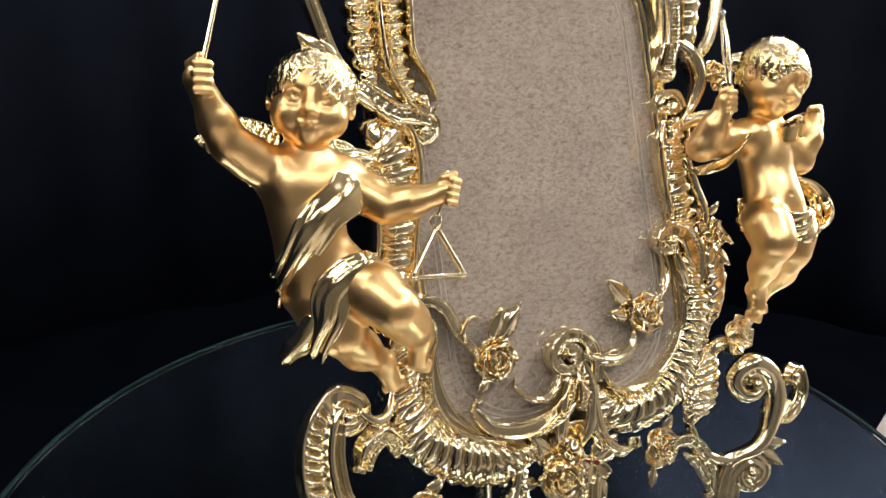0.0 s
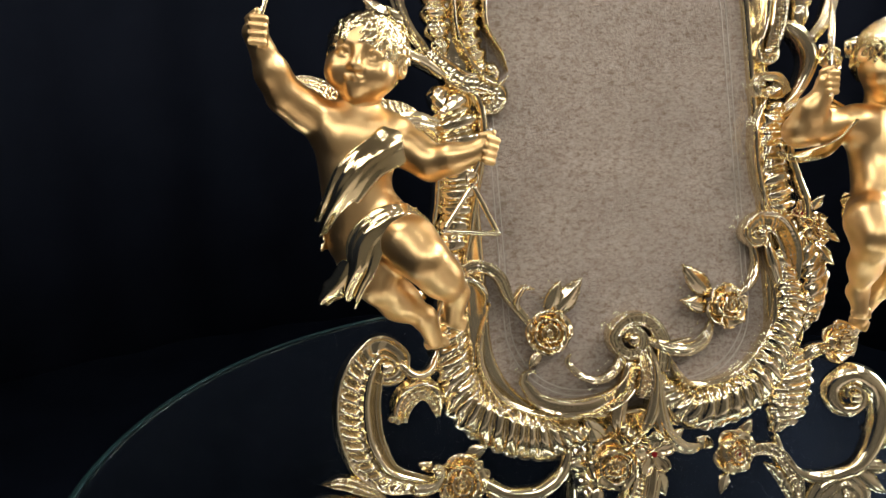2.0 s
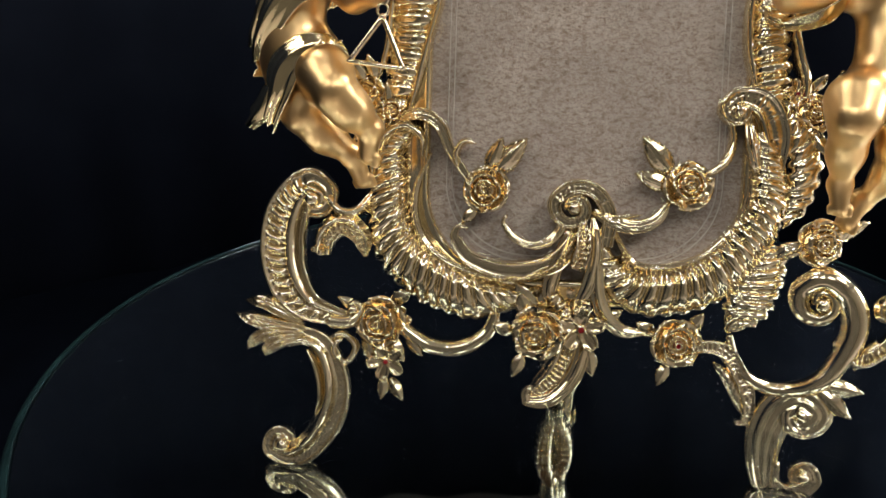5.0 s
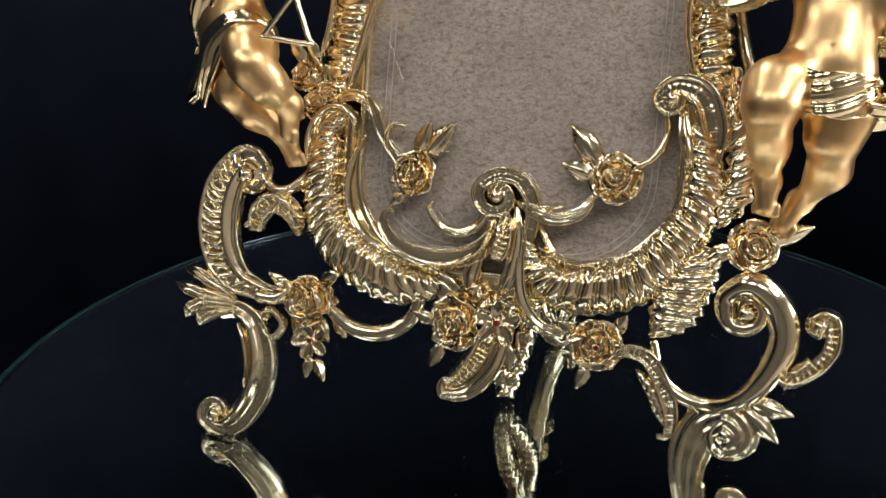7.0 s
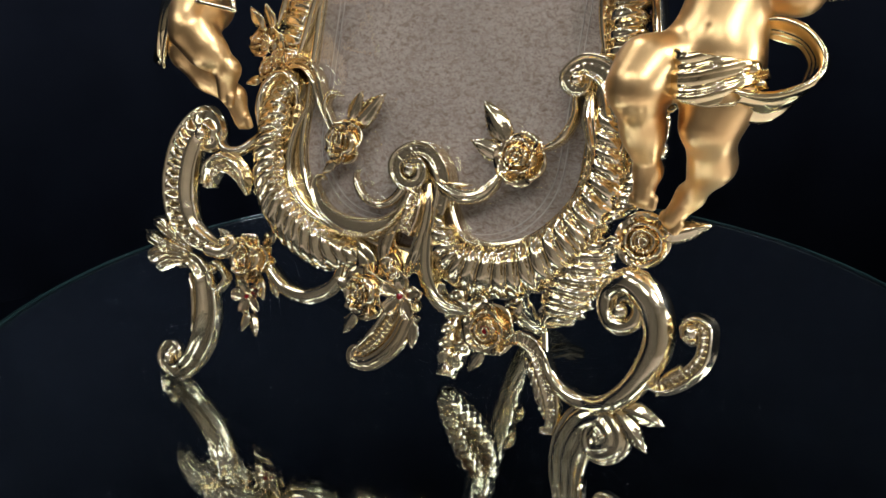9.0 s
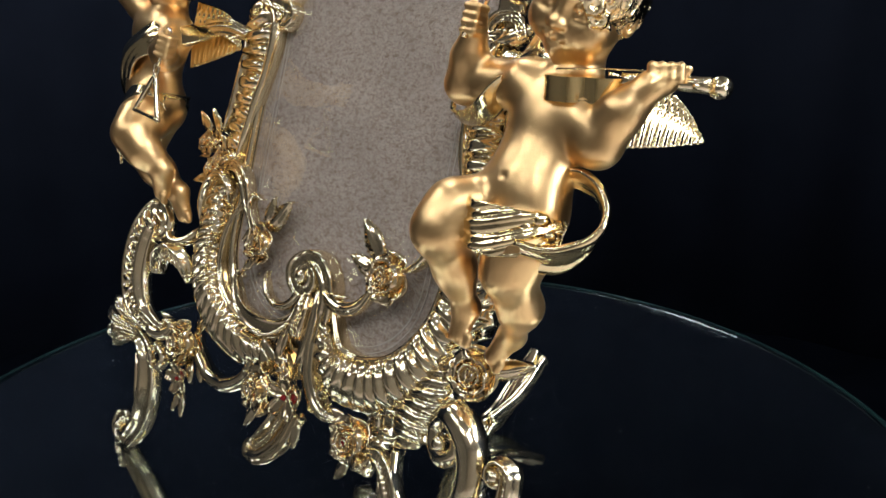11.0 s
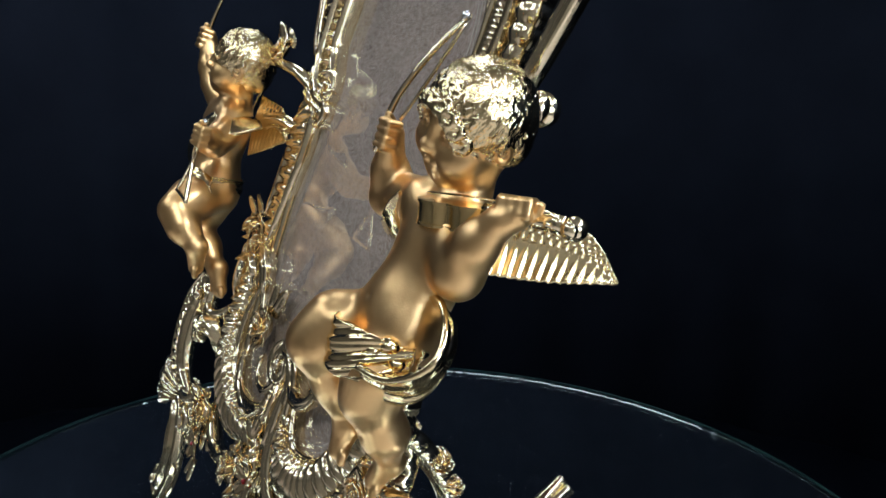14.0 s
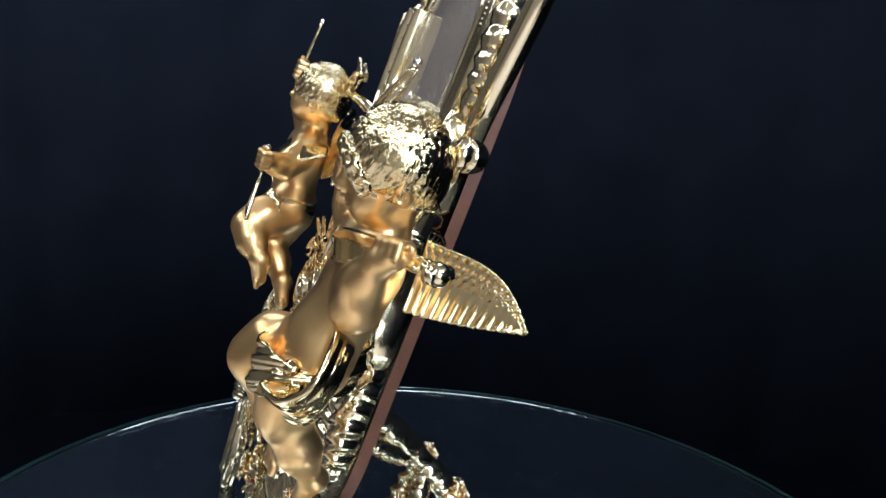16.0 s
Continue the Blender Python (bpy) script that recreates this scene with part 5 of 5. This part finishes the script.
    cloth(extra, [((-115, 216, 27), (0, 5, 0), (0.7, 0, 0.7)), ((-117.5, 217, 15), (0, 5, 0), (1, 0, 0)), ((-124, 218, 4.5), (0, 6, 0), (0.5, 0, -0.9)), ((-140, 216, 1), (0, 7, 0), (-0.1, 0, -1)),
                  ((-155, 212, 9), (0, 7, 0), (-1, 0, -0.4)), ((-159, 211, 20), (1, 7, 1), (-1, 0, 0.4))], 1.3, 1.6, 0.6, 0.4, 0.5, 60, 21, 1.0, 1.0, 0.8)
    # turned-back end of the loin cloth
    cloth(extra, [((-147, 199, 31), (-4, 1, -1), (-0.3, 0, 1)), ((-152, 191, 28), (-5, 2, -1), (-0.3, -0.1, 1)), ((-157, 185, 24), (-4.5, 2.5, -1), (-0.5, -0.4, 0.8)), ((-162, 180, 20), (-1.8, 2.2, -1), (-0.6, -0.5, 0.6))], 1.8, 0.9, 0.8, 2.2, 0.6, 34, 15, 0.6)
    wing(extra, (-142, 284, 3), (-150, 250, 4), (-179, 284, -9), 10, 1.5)
    wing(extra, (-131, 279, 6), (-128, 240, 5), (-97, 256, -6), 11, -1.5)
    return statue("cherub_statuette", c, extra, "gold cherub statuette with a raised arm, sash and small wings", top)


def violin_cherub():
    c = Clay((76, 128, -26), (206, 300, 66), 0.8)
    top = Clay((112, 236, -20), (186, 314, 54), 0.5)
    head(top, (149.5, 281, 18), (0.0, -0.45, 0.89), (0.36, 0.82, 0.42), 20.3, 8, 0.88, 1.0)
    top.bone((148, 269, 13), (146, 257, 11), 8.6, 9.6, 5)
    c.bone((148, 268, 12), (146, 254, 11), 8.2, 10.0, 7)
    # trunk: narrow shoulders leaning back, a round belly carried forward
    c.blob((143, 242, 12), (16, 13, 11.5), 9)
    c.blob((129, 249, 13), 8.3, 9)
    c.blob((154, 243, 11), 8.0, 9)
    c.blob((141, 227, 14), (16.5, 18, 13), 11)
    c.blob((139, 209, 18.5), (17.0, 15, 14), 11)
    c.blob((139, 213, 33), 1.5, 1.0, cut=True)
    # bow arm
    c.limb([(126, 249, 14), (110, 248, 12), (95, 247, 13)], (9.5, 8.6, 7.6), 7)
    c.limb([(95, 247, 13), (99, 257, 19), (103, 264, 23)], (7.6, 6.4, 4.6), 6)
    fist(c, (103, 263, 23), (104, 270, 25), (0.1, 1, 0.1), (0.2, 0.0, 1), 5.0)
    # arm under the violin
    c.limb([(155, 242, 13), (161, 235, 15), (165.5, 230, 16)], (8.4, 7.9, 7.2), 7)
    c.limb([(165.5, 230, 16), (173, 242, 18), (180.5, 252, 17)], (7.2, 6.8, 5.0), 6)
    fist(c, (180, 251, 17), (184, 255, 14), (0.82, 0.15, -0.55), (-0.2, 0.9, 0.3), 5.0)
    # legs: one drawn up with the knee forward, one bent behind it
    c.limb([(127, 200, 20), (120, 196, 31), (118, 188, 37)], (12.0, 11.6, 9.4), 8)
    c.limb([(118, 188, 36), (119.5, 174, 24), (121, 160, 15)], (9.2, 7.4, 4.6), 7)
    foot(c, (121, 159, 15), (121, 149, 15), 5.2, (0, 0.35, 0.9))
    c.limb([(146, 200, 17), (146, 188, 23), (144, 178, 23)], (12.2, 11.4, 9.4), 8)
    c.limb([(144, 178, 22), (144.5, 166, 12), (137, 153, 2)], (9.0, 8.0, 4.6), 6)
    foot(c, (135, 152, 1), (130, 142, 1), 5.2, (0, 0.35, 0.9))
    extra = Geo()
    # pleated loin cloth across the lap, gathered at a knot, with a broad looped end blowing out
    cloth(extra, [((121, 203, 10), (0, 7, 0), (-1, 0, 0.2)), ((124, 199, 27), (1, 7, 1), (-0.8, 0.2, 0.7)), ((133, 194, 36), (1, 7.5, 1.5), (-0.2, 0.2, 1)), ((143, 193, 36), (0, 7.5, 0), (0.3, 0.1, 1)),
                  ((153, 194, 30), (0, 6.5, 0), (0.8, 0.1, 0.7)), ((158, 196, 19), (0, 5, 0), (1, 0, 0.2))], 1.6, 2.2, 0.6, 0.5, 0.5, 90, 41, 0.2, 1.15, 0.95, 2.4, -2.6)
    cloth(extra, [((121, 203, 11), (0, 7, 0), (-1, 0, -0.3)), ((127, 204, 2), (0, 8, 0), (-0.4, 0, -1)), ((143, 203, 1), (0, 7, 0), (0.2, 0, -1)), ((158, 197, 17), (0, 5, 0), (1, 0, -0.3))], 1.4, 1.7, 0.8, 1.2, 0.5, 40, 21, 1.2, 1.2, 0.9, 1.2)
    for p, r in (((155, 200, 27), 4.4), ((158, 195, 24), 3.6), ((152, 197, 31), 3.4)):
        ball(extra, p, r, 14, 10, (1, 0.8, 0.9))
    cloth(extra, [((152, 217, 14), (1, 2, 3.5), (-0.3, 1, 0.2)), ((161, 216.5, 14), (0.5, 3, 4.0), (0.3, 1, 0)), ((170, 213, 16), (2.5, 2, 4.5), (0.8, 0.6, 0)), ((175.5, 205, 18), (3.5, 1, 5), (1, 0, 0)),
                  ((173, 195, 21), (3, 2.5, 6), (0.7, -0.8, 0)), ((164, 188, 25), (1.5, 4.0, 6.5), (0.2, -1, 0.1)), ((153, 187, 31), (1, 5, 5), (0, -1, 0.4))], 2.4, 1.3, 0.8, -0.8, 1.5, 64, 17, 0.8, 1.0, 0.5)
    # curled cuff at the elbow of the bow arm
    cloth(extra, [((121, 246, 20), (1, 4, 4.5), (0, -0.4, 1)), ((112, 237.5, 18), (1, 5, 5), (0, -0.9, 0.4)), ((102, 234, 13), (1, 4.5, 5.5), (-0.2, -1, 0.2)), ((93, 234, 10), (0.5, 3.2, 4), (-0.5, -0.8, 0.2)),
                  ((86.5, 236.5, 8), (1.5, 1.8, 2.4), (-1, -0.2, 0)), ((86, 241, 8), (1.0, -0.6, 1.6), (-0.4, 1, 0)), ((89.5, 241, 9), (0.6, -0.8, 0.8), (0.5, 0.5, 0))], 1.8, 0.8, 0.5, 0.6, 0.2, 50, 15, 0.5)
    wing(extra, (150, 260, -4), (152, 232, -4), (174.5, 243, -44), 13, 1.5)
    wing(extra, (128, 262, -4), (120, 240, 0), (100, 243, -26), 10, -1.5)
    return statue("cherub_statuette", c, extra, "gold cherub statuette playing a violin, with sash and wings", top)


triangle_cherub()
violin_cherub()


# ---- instruments that the cherubs hold ----
def held(name, geo, material, label, category, smooth=True):
    ob = new(name, geo.mesh(name, material, smooth))
    ob.matrix_world = STAND
    return tagged(ob, label, category)


beater = held("beater", tube(Geo(), [(-183, 300, 38), (-176, 318, 38), (-168, 339, 37)], (1.5, 1.3, 1.2)), GOLD, "thin gold beater rod in the cherub's fist", "beater")
part("beater_tip", ball(Geo(), (-167.5, 340, 37), 1.9), SILVER, beater, "bright silver tip")
beater.children[0].matrix_parent_inverse = Matrix()

tri = Geo()
T0, T1, T2 = (-91, 229, 46), (-106, 209, 46), (-81, 206, 46)
for p, q in ((T0, T1), (T1, T2), (T2, T0)):
    tube(tri, [p, tuple((np.array(p) + q) / 2), q], 1.25)
    ball(tri, p, 1.4)
triangle = held("triangle", tri, GOLD, "small gold triangle hanging from a ring", "triangle")
ringg = Geo()
tube(ringg, [(-91 + 2.6 * math.cos(a), 232 + 3.0 * math.sin(a), 46) for a in np.linspace(0, 2 * math.pi, 13)], 0.6)
tube(ringg, [(-90, 234, 46), (-87, 240, 47), (-83, 250, 48)], 0.9)
part("hanging_ring", ringg, GOLD, triangle)
part("pin_head", ball(Geo(), (-82, 252, 48), 1.9), SILVER, triangle, "bright silver pin head")

# violin: body with waist, neck and scroll
V0, V1 = np.array([144.0, 247.5, 26.0]), np.array([198.5, 254.0, 1.5])
va = (V1 - V0) / np.linalg.norm(V1 - V0)
vn = np.array([0.10, 0.96, 0.25])
vn = vn - va * (vn @ va)
vn /= np.linalg.norm(vn)
vs = np.cross(va, vn)


def violin_outline(n=48):
    t = np.linspace(0, 1, n)
    half = 6.4 * np.sqrt(np.clip(np.sin(np.pi * np.clip(t, 0.004, 0.996)), 0, 1)) * (1 - 0.42 * np.exp(-((t - 0.52) / 0.12) ** 2)) * (1.04 - 0.14 * t)
    return t * 28.0, half


def violin_slab(z0, z1, grow):
    g = Geo()
    x, h = violin_outline()
    loop = [(a, b + grow) for a, b in zip(x, h)] + [(a, -b - grow) for a, b in zip(x[::-1], h[::-1])]
    n = len(loop)
    rows = [[V0 + va * a + vs * b + vn * z for a, b in loop] for z in (z1, z0)]
    v = rows[0] + rows[1]
    f = [tuple(range(n)), tuple(range(2 * n - 1, n - 1, -1))] + [(n + j, n + (j + 1) % n, (j + 1) % n, j) for j in range(n)]
    return g.add(v, [q[::-1] for q in f])


violin = held("violin", violin_slab(-3.8, 3.0, 0), GOLD_DEEP, "tiny polished gold violin under the cherub's chin", "violin", False)
part("top_plate", violin_slab(3.0, 4.0, 0.8), GOLD_DEEP, violin, "", False)
part("back_plate", violin_slab(-4.8, -3.8, 0.8), GOLD_DEEP, violin, "", False)
neck = Geo()
tube(neck, [V0 + va * 27 + vn * 3.2, V0 + va * 42 + vn * 3.2, V0 + va * 57 + vn * 3.0], (2.8, 2.7, 3.2))
part("neck", neck, GOLD, violin)
sc = Geo()
ball(sc, V1 + vn * 2.5, 4.2, 14, 10)
tube(sc, [V1 + vn * 2.5 - vs * 5, V1 + vn * 2.5, V1 + vn * 2.5 + vs * 5], (2.6, 3.4, 2.6))
part("scroll", sc, GOLD, violin)
for k in (-4, 4):
    pg = Geo()
    tube(pg, [V1 - va * 8 + vn * 3, V1 - va * 8 + vn * 3 + vs * k], (0.8, 1.2))
    part("peg", pg, GOLD, violin)
st = Geo()
for k in (-1.2, -0.4, 0.4, 1.2):
    tube(st, [V0 + va * 4 + vn * 6 + vs * k, V0 + va * 29 + vn * 7 + vs * k * 0.8, V0 + va * 53 + vn * 5.6 + vs * k * 0.6], 0.22, 4, 5)
part("strings", st, GOLD, violin)

bow = held("bow", tube(Geo(), [(103.5, 262, 29), (106, 282, 29), (112, 302, 24), (118, 319, 17)], (1.5, 1.3, 1.2, 1.0)), GOLD, "slim gold violin bow held upright", "bow")
part("bow_hair", tube(Geo(), [(107, 276, 25), (112, 297, 20), (117.5, 318, 16)], 0.7), GOLD, bow)
part("bow_tip", ball(Geo(), (118, 320, 17), 2.0), SILVER, bow, "bright silver tip")

# ---- specks of dust on the glass plate ----
random.seed(5)
dust = Geo()
for i in range(140):
    a, r = random.uniform(0, 2 * math.pi), 0.30 * math.sqrt(random.random())
    s = random.uniform(0.00012, 0.0003)
    ball(dust, (CX + r * math.cos(a), CY + r * math.sin(a), s * 0.5), s, 5, 3, (1, random.uniform(0.6, 1.6), 0.6))
setting("dust", dust, OFF_WHITE, "fine pale specks of dust on the glass plate", "stuff", "dust", True)
